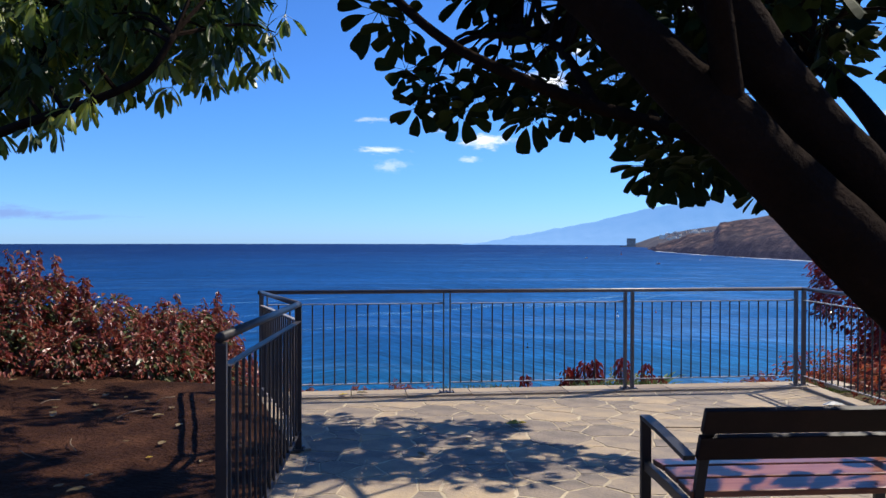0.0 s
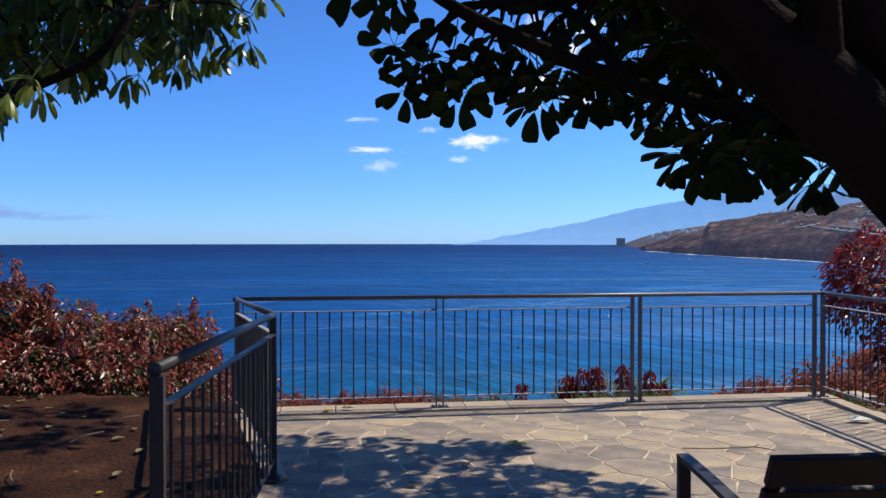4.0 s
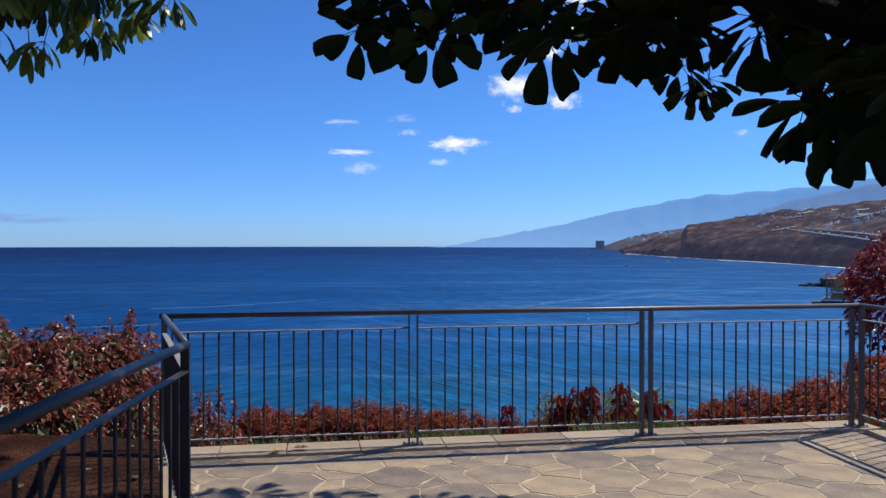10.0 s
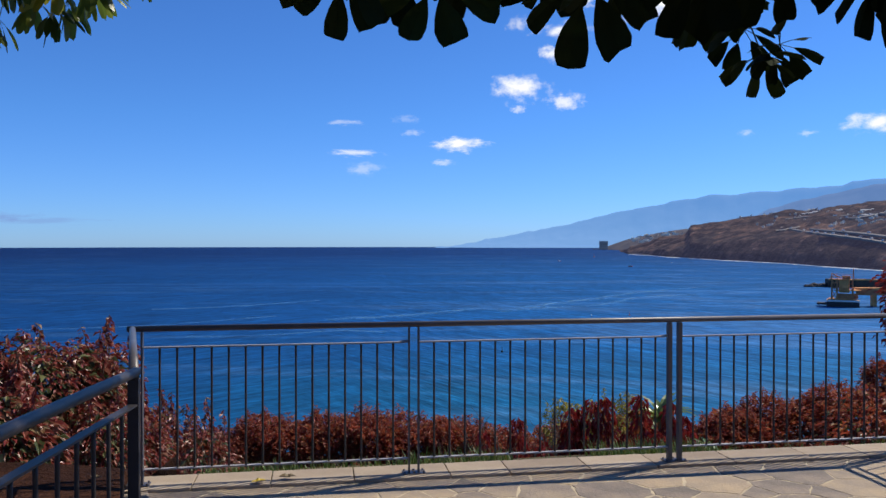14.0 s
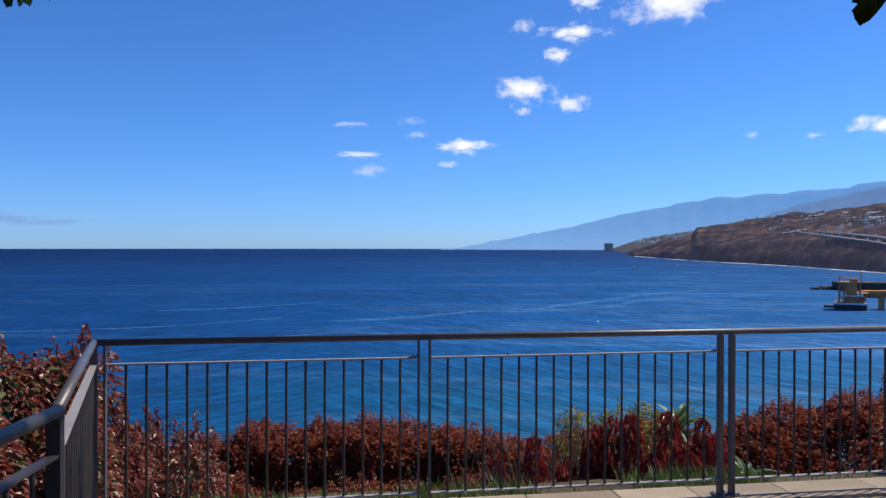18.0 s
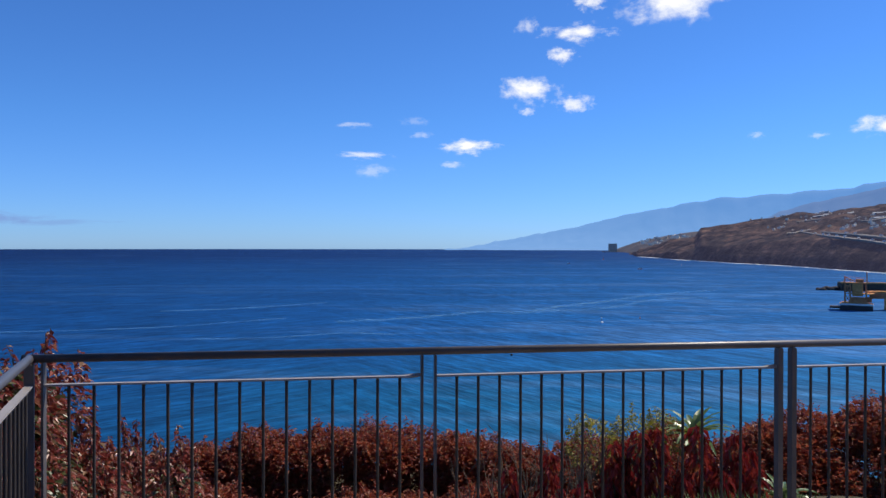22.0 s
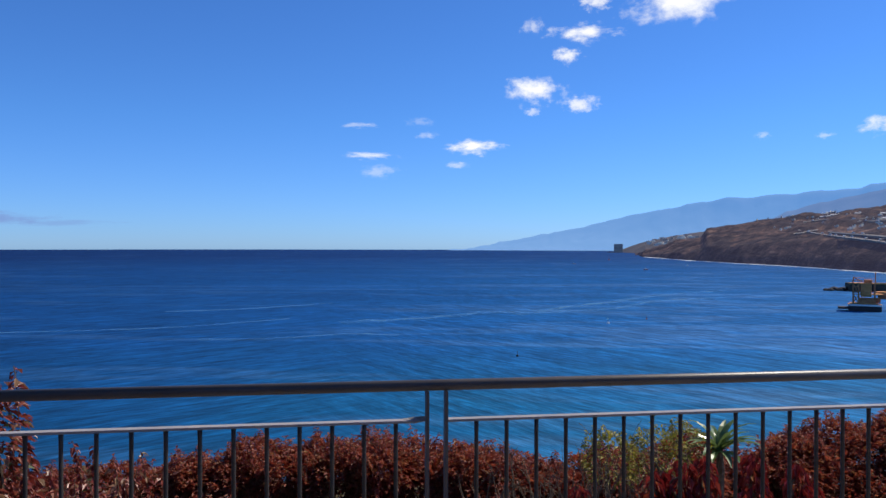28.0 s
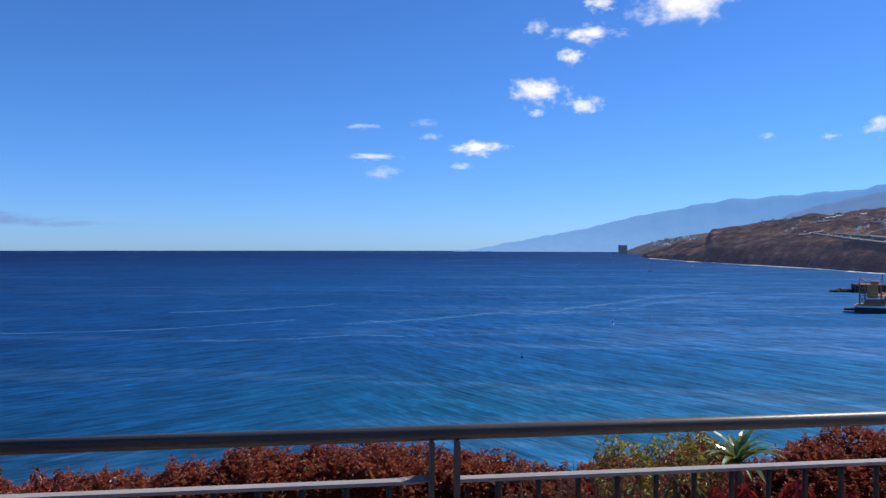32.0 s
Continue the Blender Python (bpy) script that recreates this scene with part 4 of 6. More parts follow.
def build_clouds():
    """Small fair-weather clouds far out over the sea."""
    white, grey = (1, 1, 1), (0.20, 0.30, 0.62)
    rows = ((2.3, 7.4, 4.0, 1.1, 1.0, white), (-5.6, 6.75, 3.8, .55, .65, white), (-4.9, 5.6, 2.8, 1.0, .32, white), (-6.4, 9.0, 2.6, .42, .34, white), (-1.8, 9.3, 2.0, .7, .18, white),
            (6.9, 11.5, 4.2, 2.0, 1.0, white), (10.2, 10.5, 2.6, 1.2, .8, white), (10.6, 15.5, 4.4, 1.3, .95, white), (6.8, 16.1, 1.6, 1.0, .45, white), (9.2, 14.0, 2.2, 1.1, .85, white),
            (17.6, 17.3, 6.6, 2.9, 1.0, white), (11.4, 17.5, 2.2, 1.0, .8, white), (31.3, 7.9, 4.2, 1.5, .95, white), (1.0, 6.1, 1.8, .5, .4, white),
            (-31.0, 1.85, 6.5, 1.0, .75, grey), (-27.0, 1.5, 7.0, .5, .4, grey), (6.8, 10.0, 1.2, .6, .5, white), (23.0, 7.7, 1.0, .5, .3, white), (26.9, 7.5, 1.2, .4, .35, white), (-1.2, 8.3, 1.6, .5, .3, white))
    n, m = 14, 8
    verts, faces = [], []
    for j in range(m + 1):
        for i in range(n + 1):
            u, v = -1.3 + 2.6 * i / n, -1.3 + 2.6 * j / m
            verts.append((u, v, -0.04 * (u * u + v * v)))
    for j in range(m):
        for i in range(n):
            k = j * (n + 1) + i
            faces.append((k, k + 1, k + n + 2, k + n + 1))
    me = bpy.data.meshes.new("cloud")
    me.from_pydata(verts, [], faces)
    me.materials.append(M_CLOUD)
    for a, e, w, h, dens, tint in rows:
        ob = new("cloud", me)
        d = 4780.0
        c = Vector((d * math.sin(radians(a)) * math.cos(radians(e)), d * math.cos(radians(a)) * math.cos(radians(e)), d * math.sin(radians(e))))
        m4 = look(tuple(c), (0, 0, 1.6))
        ob.matrix_basis = m4 @ Matrix.Rotation(math.pi, 4, 'Y') @ Matrix.Diagonal((d * math.tan(radians(w * 0.72)), d * math.tan(radians(h * 0.72)), 60, 1))
        ob.color = (*tint, dens)
        ob.visible_shadow = False
        tagged(ob, "small white fair-weather cloud over the sea" if tint == white else "thin grey cloud bank near the horizon", "cloud", group="clouds", kind="structure")


build_clouds()


# ---- railings ----
def bar_mesh(name, w, d, h, mat):
    b = box(w, d, h, (0, 0, h / 2), min(w, d) * 0.2)
    me = bpy.data.meshes.new(name)
    b.to_mesh(me)
    b.free()
    me.materials.append(mat)
    return me


ROUND = bpy.data.meshes.new("baluster")
rv, rf = tube_data([(0, 0, 0), (0, 0, 0.04), (0, 0, 0.80), (0, 0, 0.835)], [0.0095, 0.0082, 0.0082, 0.0095], 8)
ROUND.from_pydata(rv, [], rf)
ROUND.materials.append(M_SHADEBAR)
ROUND.polygons.foreach_set("use_smooth", [True] * len(ROUND.polygons))


def flat_bar(points, w, h):
    """A flat bar along points in the local xz plane, w deep and h thick."""
    verts, faces = [], []
    for x, z in points:
        verts += [(x, -w / 2, z - h / 2), (x, w / 2, z - h / 2), (x, w / 2, z + h / 2), (x, -w / 2, z + h / 2)]
    for i in range(len(points) - 1):
        for k in range(4):
            q = (k + 1) % 4
            faces.append((4 * i + k, 4 * i + 4 + k, 4 * i + 4 + q, 4 * i + q))
    faces += [(0, 1, 2, 3), tuple(4 * (len(points) - 1) + k for k in (3, 2, 1, 0))]
    return verts, faces


def post_data(x, z0, z1, w, d):
    """A flat upright with a rounded top."""
    pr = [(-w / 2, z0), (w / 2, z0), (w / 2, z1 - w / 2)] + [(w / 2 * math.cos(t), z1 - w / 2 + w / 2 * math.sin(t)) for t in (0.5, 1.05, 1.57, 2.1, 2.64)] + [(-w / 2, z1 - w / 2)]
    n = len(pr)
    verts = [(x + a, -d / 2, z) for a, z in pr] + [(x + a, d / 2, z) for a, z in pr]
    faces = [tuple(range(n)), tuple(range(2 * n - 1, n - 1, -1))] + [(k + n, (k + 1) % n + n, (k + 1) % n, k) for k in range(n)]
    return verts, faces


def railing_panel(p0, p1, n, label, rail_from=0.0, rail_to=None, thin=(False, False), rise=(0.0, 0.0), joint=False, bar=M_LITDUSTY, steel=M_RAIL):
    """One panel from p0 to p1 with n balusters; rise lifts the rails at both ends."""
    a, b = Vector(p0), Vector(p1)
    L = (b - a).length
    rz = math.degrees(math.atan2(b.y - a.y, b.x - a.x))
    t = empty("railing_panel", (a.x, a.y, 0), rz)
    up = lambda x: rise[0] + (rise[1] - rise[0]) * x / L
    foot = lambda x: edge_z(a.y + (b.y - a.y) * x / L)
    r1 = L if rail_to is None else rail_to
    if r1 > rail_from:
        v, f = tube_data([(rail_from, 0, 1.085 + up(rail_from)), ((rail_from + r1) / 2, 0, 1.085 + up((rail_from + r1) / 2)), (r1, 0, 1.085 + up(r1))], 0.0215, 16)
        soup("handrail", v, f, steel, t, "round steel handrail worn shiny on top", smooth=True)
    if joint:
        v, f = tube_data([(L * 0.62 - 0.012, 0, 1.085 + up(L * .62)), (L * 0.62 + 0.012, 0, 1.085 + up(L * .62))], 0.0225, 16)
        soup("weld_ring", v, f, steel, t, smooth=True)
    v, f = flat_bar([(0, 0.95 + up(0)), (L - 0.10, 0.95 + up(L)), (L - 0.075, 0.951 + up(L)), (L - 0.05, 0.953 + up(L)), (L - 0.025, 0.955 + up(L)), (L, 0.957 + up(L))], 0.038, 0.009)
    if n > 10:
        for k, tw in ((2, 0.25), (3, 0.6), (4, 0.95), (5, 1.2)):      # the end of the bar is twisted on edge
            x, z = v[4 * k][0], (v[4 * k][2] + v[4 * k + 2][2]) / 2
            for q in range(4):
                _, y0, z0 = v[4 * k + q]
                y0 *= 1 - 0.12 * k
                v[4 * k + q] = (x, y0 * math.cos(tw) - (z0 - z) * math.sin(tw), z + y0 * math.sin(tw) + (z0 - z) * math.cos(tw))
    soup("middle_rail", v, f, bar, t)
    v, f = flat_bar([(0, 0.112 + foot(0) + up(0) * 0.5), (L, 0.112 + foot(L) + up(L) * 0.5)], 0.032, 0.009)
    soup("bottom_rail", v, f, bar, t)
    for k in range(n):
        x = L * (k + 1) / (n + 1)
        o = new("baluster", ROUND)
        o.parent = t
        lo, hi = 0.115 + foot(x) + up(x) * 0.5, 0.948 + up(x)
        o.matrix_basis = Matrix.Translation((x, 0, lo)) @ Matrix.Diagonal((1, 1, (hi - lo) / 0.835, 1))
    for x, slim in ((0, thin[0]), (L, thin[1])):
        w = 0.012 if slim else 0.030
        v, f = post_data(x, foot(x) - 0.01, 1.066 + up(x), w, 0.045)
        post = soup("post", v, f, steel, t)
        bb = box(0.10, 0.10, 0.008, (x, 0, foot(x) + 0.004), 0.002)
        part("base_plate", bb, steel, post)
        for sx, sy in ((-.035, -.035), (.035, -.035), (-.035, .035), (.035, .035)):
            vb, fb = tube_data([(x + sx, sy, foot(x) + 0.007), (x + sx, sy, foot(x) + 0.02)], 0.007, 6)
            soup("bolt", vb, fb, steel, post)
    tagged(t, label, "railing", group="terrace railing")
    return t


ux = Vector((0.9895, 0.1445))
Lc = Vector((-1.94, 7.66))
on = lambda s: tuple(Lc + ux * s)
railing_panel(on(0.068), on(1.991), 15, "dark steel railing panel on the sea side of the terrace", rail_from=-0.10, rail_to=6.215, thin=(True, True))
railing_panel(on(2.064), on(4.097), 16, "dark steel railing panel on the sea side of the terrace", rail_to=0.0, thin=(True, False))
railing_panel(on(4.183), on(6.205), 16, "dark steel railing panel on the sea side of the terrace", rail_to=0.0, thin=(False, False))
C2 = on(6.29)
ud = Vector((0.063, -0.998))
D = lambda s: (C2[0] + ud.x * s, C2[1] - 0.03 + ud.y * s)
railing_panel(D(0.0), D(2.04), 16, "dark steel railing panel at the side of the terrace", rail_from=-0.02, rail_to=2.08)
railing_panel(D(2.12), D(4.16), 16, "dark steel railing panel at the side of the terrace", rail_from=-0.04, rail_to=2.08)
railing_panel(D(4.24), D(6.28), 16, "dark steel railing panel at the side of the terrace", rail_from=-0.04, rail_to=2.08)
MP, NP = (-1.07, 5.46), (-0.82, 2.71)
railing_panel((-1.93, 7.64), (-1.085, 5.50), 18, "dark steel railing panel turning in from the sea side", rail_from=-0.02, rail_to=2.30, rise=(0.0, 0.065))
# tree shade on this panel is put into its steel colour
railing_panel(MP, NP, 16, "steel railing panel beside the planted bed, coloured dark for tree shade", rail_from=-0.03, rail_to=2.79, rise=(0.065, 0.165), bar=M_SHADEBAR, steel=M_SHADEBAR)


# ---- bench ----
def build_bench():
    t = empty("park_bench", (1.2145, 2.7625, 0.083), 5.0)
    t.scale = (0.95, 0.95, 0.95)
    L = 1.25
    slat = bpy.data.meshes.new("slat")
    b = box(L - 0.01, 0.158, 0.032, (L / 2, 0, 0), 0.007)
    b.to_mesh(slat)
    b.free()
    slat.materials.append(M_WOOD)
    for y, z, tilt in ((0.245, 0.474, 4), (0.42, 0.484, 2), (0.595, 0.482, -5)):
        o = new("seat_slat", slat)
        o.parent = t
        o.matrix_basis = pose(0, y, z, tilt, 0, 0)
    plank = bpy.data.meshes.new("plank")
    b = box(L, 0.034, 0.122, (L / 2, 0, 0), 0.006)
    b.to_mesh(plank)
    b.free()
    plank.materials.append(M_SHADEWOOD)
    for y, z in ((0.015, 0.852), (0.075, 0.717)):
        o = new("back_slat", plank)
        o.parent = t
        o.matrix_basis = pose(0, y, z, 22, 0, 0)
    def strap(name, pts, w, h):
        """A flat iron strap, w wide and h thick, bent along pts."""
        sp = spline(pts, 5)
        verts, faces = [], []
        for i, p in enumerate(sp):
            d = (sp[min(i + 1, len(sp) - 1)] - sp[max(0, i - 1)]).normalized()
            up = Vector((0, -d.z, d.y)) * h / 2
            verts += [(p.x - w / 2, p.y - up.y, p.z - up.z), (p.x + w / 2, p.y - up.y, p.z - up.z), (p.x + w / 2, p.y + up.y, p.z + up.z), (p.x - w / 2, p.y + up.y, p.z + up.z)]
        for i in range(len(sp) - 1):
            for k in range(4):
                q = (k + 1) % 4
                faces.append((4 * i + k, 4 * i + q, 4 * i + 4 + q, 4 * i + 4 + k))
        faces += [(3, 2, 1, 0), tuple(4 * (len(sp) - 1) + k for k in range(4))]
        soup(name, verts, faces, M_BENCHMETAL, t)
    for x, inner in ((-0.03, 0.045), (L + 0.03, L - 0.045)):
        part("front_leg", box(0.055, 0.035, 0.79, (x, 0.685, 0.31), 0.006), M_BENCHMETAL, t)
        strap("armrest", [(x, 0.70, 0.712), (x, 0.55, 0.704), (x, 0.35, 0.688), (x, 0.10, 0.662)], 0.055, 0.022)
        strap("back_support", [(inner, 0.01, 0.90), (inner, 0.10, 0.70), (inner, 0.16, 0.52), (inner, 0.17, 0.42), (inner, 0.11, 0.2), (inner, 0.02, -0.086)], 0.045, 0.03)
        strap("seat_rail", [(x, 0.68, 0.455), (x, 0.42, 0.455), (x, 0.17, 0.445), (x, 0.12, 0.44)], 0.03, 0.05)
        part("tie", box(0.09, 0.03, 0.03, ((x + inner) / 2, 0.16, 0.44), 0.004), M_BENCHMETAL, t)
    tagged(t, "park bench with reddish varnished slats and a black iron frame", "bench")


build_bench()


# ---- plants ----
def leaf_soup(n, rnd, place, size, droop, width=0.5, cup=0.18):
    """n folded leaves; place(k) gives position and outward direction. Returns vertices and faces."""
    verts = np.empty((n * 5, 3))
    for k in range(n):
        p, out = place(k)
        s = size * rnd.uniform(0.6, 1.3)
        d = Vector((out[0] + rnd.uniform(-.6, .6), out[1] + rnd.uniform(-.6, .6), out[2] * 0.5 + rnd.uniform(-.35, .35) - droop))
        d.normalize()
        sd = d.cross(Vector((rnd.uniform(-.5, .5), rnd.uniform(-.5, .5), 1)))
        sd.normalize()
        nr = sd.cross(d)
        w = s * width * 0.5
        p = Vector(p)
        verts[5 * k] = p
        verts[5 * k + 1] = p + d * s * 0.45 + sd * w + nr * s * cup
        verts[5 * k + 2] = p + d * s - nr * s * 0.12
        verts[5 * k + 3] = p + d * s * 0.45 - sd * w + nr * s * cup
        verts[5 * k + 4] = p + d * s * 0.5
    i = np.arange(n) * 5
    faces = np.concatenate([np.stack([i, i + 4, i + 1], 1), np.stack([i + 1, i + 4, i + 2], 1), np.stack([i + 4, i, i + 3], 1), np.stack([i + 2, i + 4, i + 3], 1)])
    return verts.tolist(), faces.tolist()


def on_blob(blobs, rnd, depth=0.25, low=-0.6):
    """A point near the surface of one of the blobs, and its outward direction."""
    ws = [b[3] * b[4] + b[3] * b[5] for b in blobs]
    while True:
        c = rnd.choices(blobs, ws)[0]
        v = Vector((rnd.gauss(0, 1), rnd.gauss(0, 1), rnd.gauss(0, 1)))
        v.normalize()
        if v.z < low:
            continue
        lump = 1 + 0.26 * noise.noise(Vector((v.x * 2.3 + c[0], v.y * 2.3 + c[1], v.z * 2.3))) + 0.16 * noise.noise(Vector((v.x * 6 + c[0], v.y * 6, v.z * 6)))
        r = lump * (1 - depth * rnd.random() ** 1.6)
        p = Vector((c[0] + v.x * c[3] * r, c[1] + v.y * c[4] * r, c[2] + v.z * c[5] * r))
        if any(((p.x - o[0]) / o[3]) ** 2 + ((p.y - o[1]) / o[4]) ** 2 + ((p.z - o[2]) / o[5]) ** 2 < 0.45 for o in blobs if o is not c):
            continue
        return p, v


def shrub(name, label, blobs, n, size, mat, seed, inner=None, droop=0.5, shoots=0, shoot_len=0.35, stems=10, category="shrub", width=0.5, ground=None):
    rnd = random.Random(seed)
    base = (sum(b[0] for b in blobs) / len(blobs), sum(b[1] for b in blobs) / len(blobs), min(b[2] - b[5] for b in blobs))
    t = empty(name, base)
    O = Vector(base)
    def place(k):
        p, v = on_blob(blobs, rnd)
        return p - O, v
    v, f = leaf_soup(n, rnd, place, size, droop, width)
    lists = [(v, f)]
    stem_lists = []
    for k in range(shoots):
        p, d = on_blob(blobs, rnd, 0.1, 0.25)
        p = p - O
        h = shoot_len * rnd.uniform(0.4, 1.1)
        tip = p + Vector((rnd.uniform(-.25, .25) * h, rnd.uniform(-.25, .25) * h, h))
        stem_lists.append(tube_data([p - Vector((0, 0, 0.1)), (p + tip) / 2 + Vector((rnd.uniform(-.03, .03), 0, 0)), tip], [0.007, 0.005, 0.003], 4, False))
        m = max(6, int(h / (size * 0.16)))
        seq = [p + (tip - p) * (q / m) for q in range(m)]
        lists.append(leaf_soup(m, rnd, lambda q: (seq[q], (rnd.uniform(-1, 1), rnd.uniform(-1, 1), 0.1)), size, droop, width))
    v, f = merge(lists)
    soup("foliage", v, f, mat, t)["kind"] = "stuff"
    if inner:
        imat, m, isize = inner
        def place2(k):
            p, v = on_blob(blobs, rnd, 0.5, -0.9)
            return p - O - v * isize * 0.45, v
        v, f = leaf_soup(m, rnd, place2, isize, droop)
        soup("lower_leaves", v, f, imat, t, "older green leaves inside the bush")["kind"] = "stuff"
    for k in range(stems):
        b = rnd.choice(blobs)
        foot = Vector((b[0] + rnd.uniform(-.35, .35) * b[3], b[1] + rnd.uniform(-.35, .35) * b[4], b[2] - b[5] * 1.05)) - O
        top = Vector((b[0] + rnd.uniform(-.8, .8) * b[3], b[1] + rnd.uniform(-.8, .8) * b[4], b[2] + rnd.uniform(0.1, 0.7) * b[5])) - O
        mid = (foot + top) / 2 + Vector((rnd.uniform(-.1, .1), rnd.uniform(-.1, .1), 0.05))
        v, f = tube_data(spline([foot, mid, top], 3), [0.022 * (1 - 0.12 * q) for q in range(7)], 5, False)
        soup("stem", v, f, M_TWIG, t)
    if stem_lists:
        v, f = merge(stem_lists)
        soup("shoot_wood", v, f, M_TWIG, t)["kind"] = "stuff"
    tagged(t, label, category)
    return t


# the hedge beside the terrace on the garden side, bush by bush
shrub("copperleaf_shrub", "bushy copperleaf shrub with coppery red leaves, at the terrace edge", [(-3.55, 9.6, -0.04, 0.62, 0.75, 0.78), (-3.32, 9.9, -0.16, 0.42, 0.55, 0.72)], 5200, 0.078, M_REDLEAF, 11,
      (M_GREENLEAF, 3000, 0.12), 0.55, 24, 0.32)
shrub("copperleaf_shrub", "bushy copperleaf shrub with coppery red leaves, in a hedge", [(-4.3, 9.1, 0.06, 0.75, 0.8, 0.80), (-4.2, 8.3, 0.02, 0.72, 0.7, 0.52), (-3.4, 8.4, 0.0, 0.55, 0.6, 0.5)], 6600, 0.085, M_REDLEAF, 12, (M_GREENLEAF, 3200, 0.13), 0.55, 36, 0.34)
shrub("copperleaf_shrub", "tall copperleaf shrub with coppery red leaves, in a hedge", [(-5.3, 9.0, 0.30, 0.85, 0.8, 0.95), (-5.2, 8.2, 0.10, 0.8, 0.7, 0.62)], 7600, 0.085, M_REDLEAF, 13, (M_GREENLEAF, 3400, 0.13), 0.55, 46, 0.45)
shrub("copperleaf_shrub", "tall copperleaf shrub with coppery red leaves, in a hedge", [(-6.4, 8.9, 0.45, 0.9, 0.85, 1.05), (-7.6, 9.0, 0.5, 0.9, 0.9, 1.1), (-6.3, 8.1, 0.2, 0.8, 0.7, 0.7)], 9000, 0.09, M_REDLEAF, 14, (M_GREENLEAF, 3800, 0.13), 0.55, 60, 0.48)
shrub("copperleaf_shrub", "low copperleaf shrub with red leaves below the railing corner", [(-3.3, 11.8, -1.1, 0.55, 0.5, 0.62), (-2.65, 11.7, -1.25, 0.4, 0.45, 0.62)], 2200, 0.075, M_REDLEAF, 15,
      (M_GREENLEAF, 400, 0.10), 0.6, 26, 0.42)
shrub("copperleaf_shrub", "low copperleaf shrub with red leaves beside the railing corner", [(-2.85, 9.3, -0.25, 0.35, 0.4, 0.42)], 950, 0.07, M_REDLEAF, 16, (M_GREENLEAF, 300, 0.09), 0.6, 12, 0.30)
shrub("copperleaf_shrub", "narrow copperleaf shrub with red leaves behind the railing corner", [(-3.3, 10.6, -0.1, 0.32, 0.32, 0.72), (-3.2, 10.6, -0.75, 0.5, 0.45, 0.6)], 1900, 0.085, M_REDLEAF, 17, (M_GREENLEAF, 300, 0.10), 0.6, 22, 0.34)
# on the far side of the terrace
shrub("crimson_shrub", "dark crimson shrub behind the side railing", [(6.42, 10.7, 1.0, 0.95, 0.9, 0.85), (6.85, 10.2, 0.2, 0.9, 0.9, 0.9)], 6500, 0.085, M_CRIMSON, 21, (M_CRIMSON, 1500, 0.12), 0.5, 14, 0.25)
shrub("russet_shrub", "low russet shrub outside the side railing", [(5.5, 8.4, -0.15, 0.6, 0.8, 0.5), (5.4, 6.9, -0.2, 0.5, 0.7, 0.42)], 1500, 0.09, M_BROWNLEAF, 22, None, 0.5, 8, 0.2)
shrub("russet_shrub", "low russet shrub outside the corner of the railing", [(6.1, 11.8, -0.9, 0.9, 0.8, 0.75), (7.3, 12.2, -0.7, 0.9, 0.8, 0.8)], 2200, 0.09, M_BROWNLEAF, 23, (M_GREENLEAF, 300, 0.09), 0.5, 10, 0.2)
# below the terrace, nearer row with hanging crimson leaves
for k, (x, y, top, r) in enumerate(((0.87, 11.8, -0.66, 0.08), (1.31, 11.8, -0.50, 0.095), (1.95, 11.75, -0.36, 0.09), (2.07, 11.9, -0.38, 0.08), (2.24, 11.8, -0.28, 0.10), (2.45, 11.85, -0.25, 0.10), (2.87, 11.8, -0.20, 0.105), (3.28, 11.8, -0.29, 0.10),
                                    (0.45, 11.7, -0.95, 0.09), (3.6, 12.2, -0.55, 0.1), (1.1, 11.6, -0.9, 0.1), (1.62, 11.6, -0.72, 0.1), (2.66, 11.6, -0.62, 0.1), (3.05, 11.6, -0.6, 0.11), (3.45, 11.7, -0.62, 0.1), (0.7, 11.5, -1.05, 0.1))):
    shrub("crimson_shrub", "crimson shrub, a narrow column of hanging leaves below the railing", [(x, y, top - 0.22, r * 0.8, r * 0.8, 0.20), (x + 0.01, y, top - 0.52, r * 1.15, r * 1.15, 0.30), (x - 0.03, y - 0.06, top - 1.05, r * 1.9, r * 1.9, 0.45)],
          420, 0.12, M_CRIMSON, 40 + k, (M_BROWNLEAF, 90, 0.10), 1.6, 0, 0.2, 3, width=0.36)
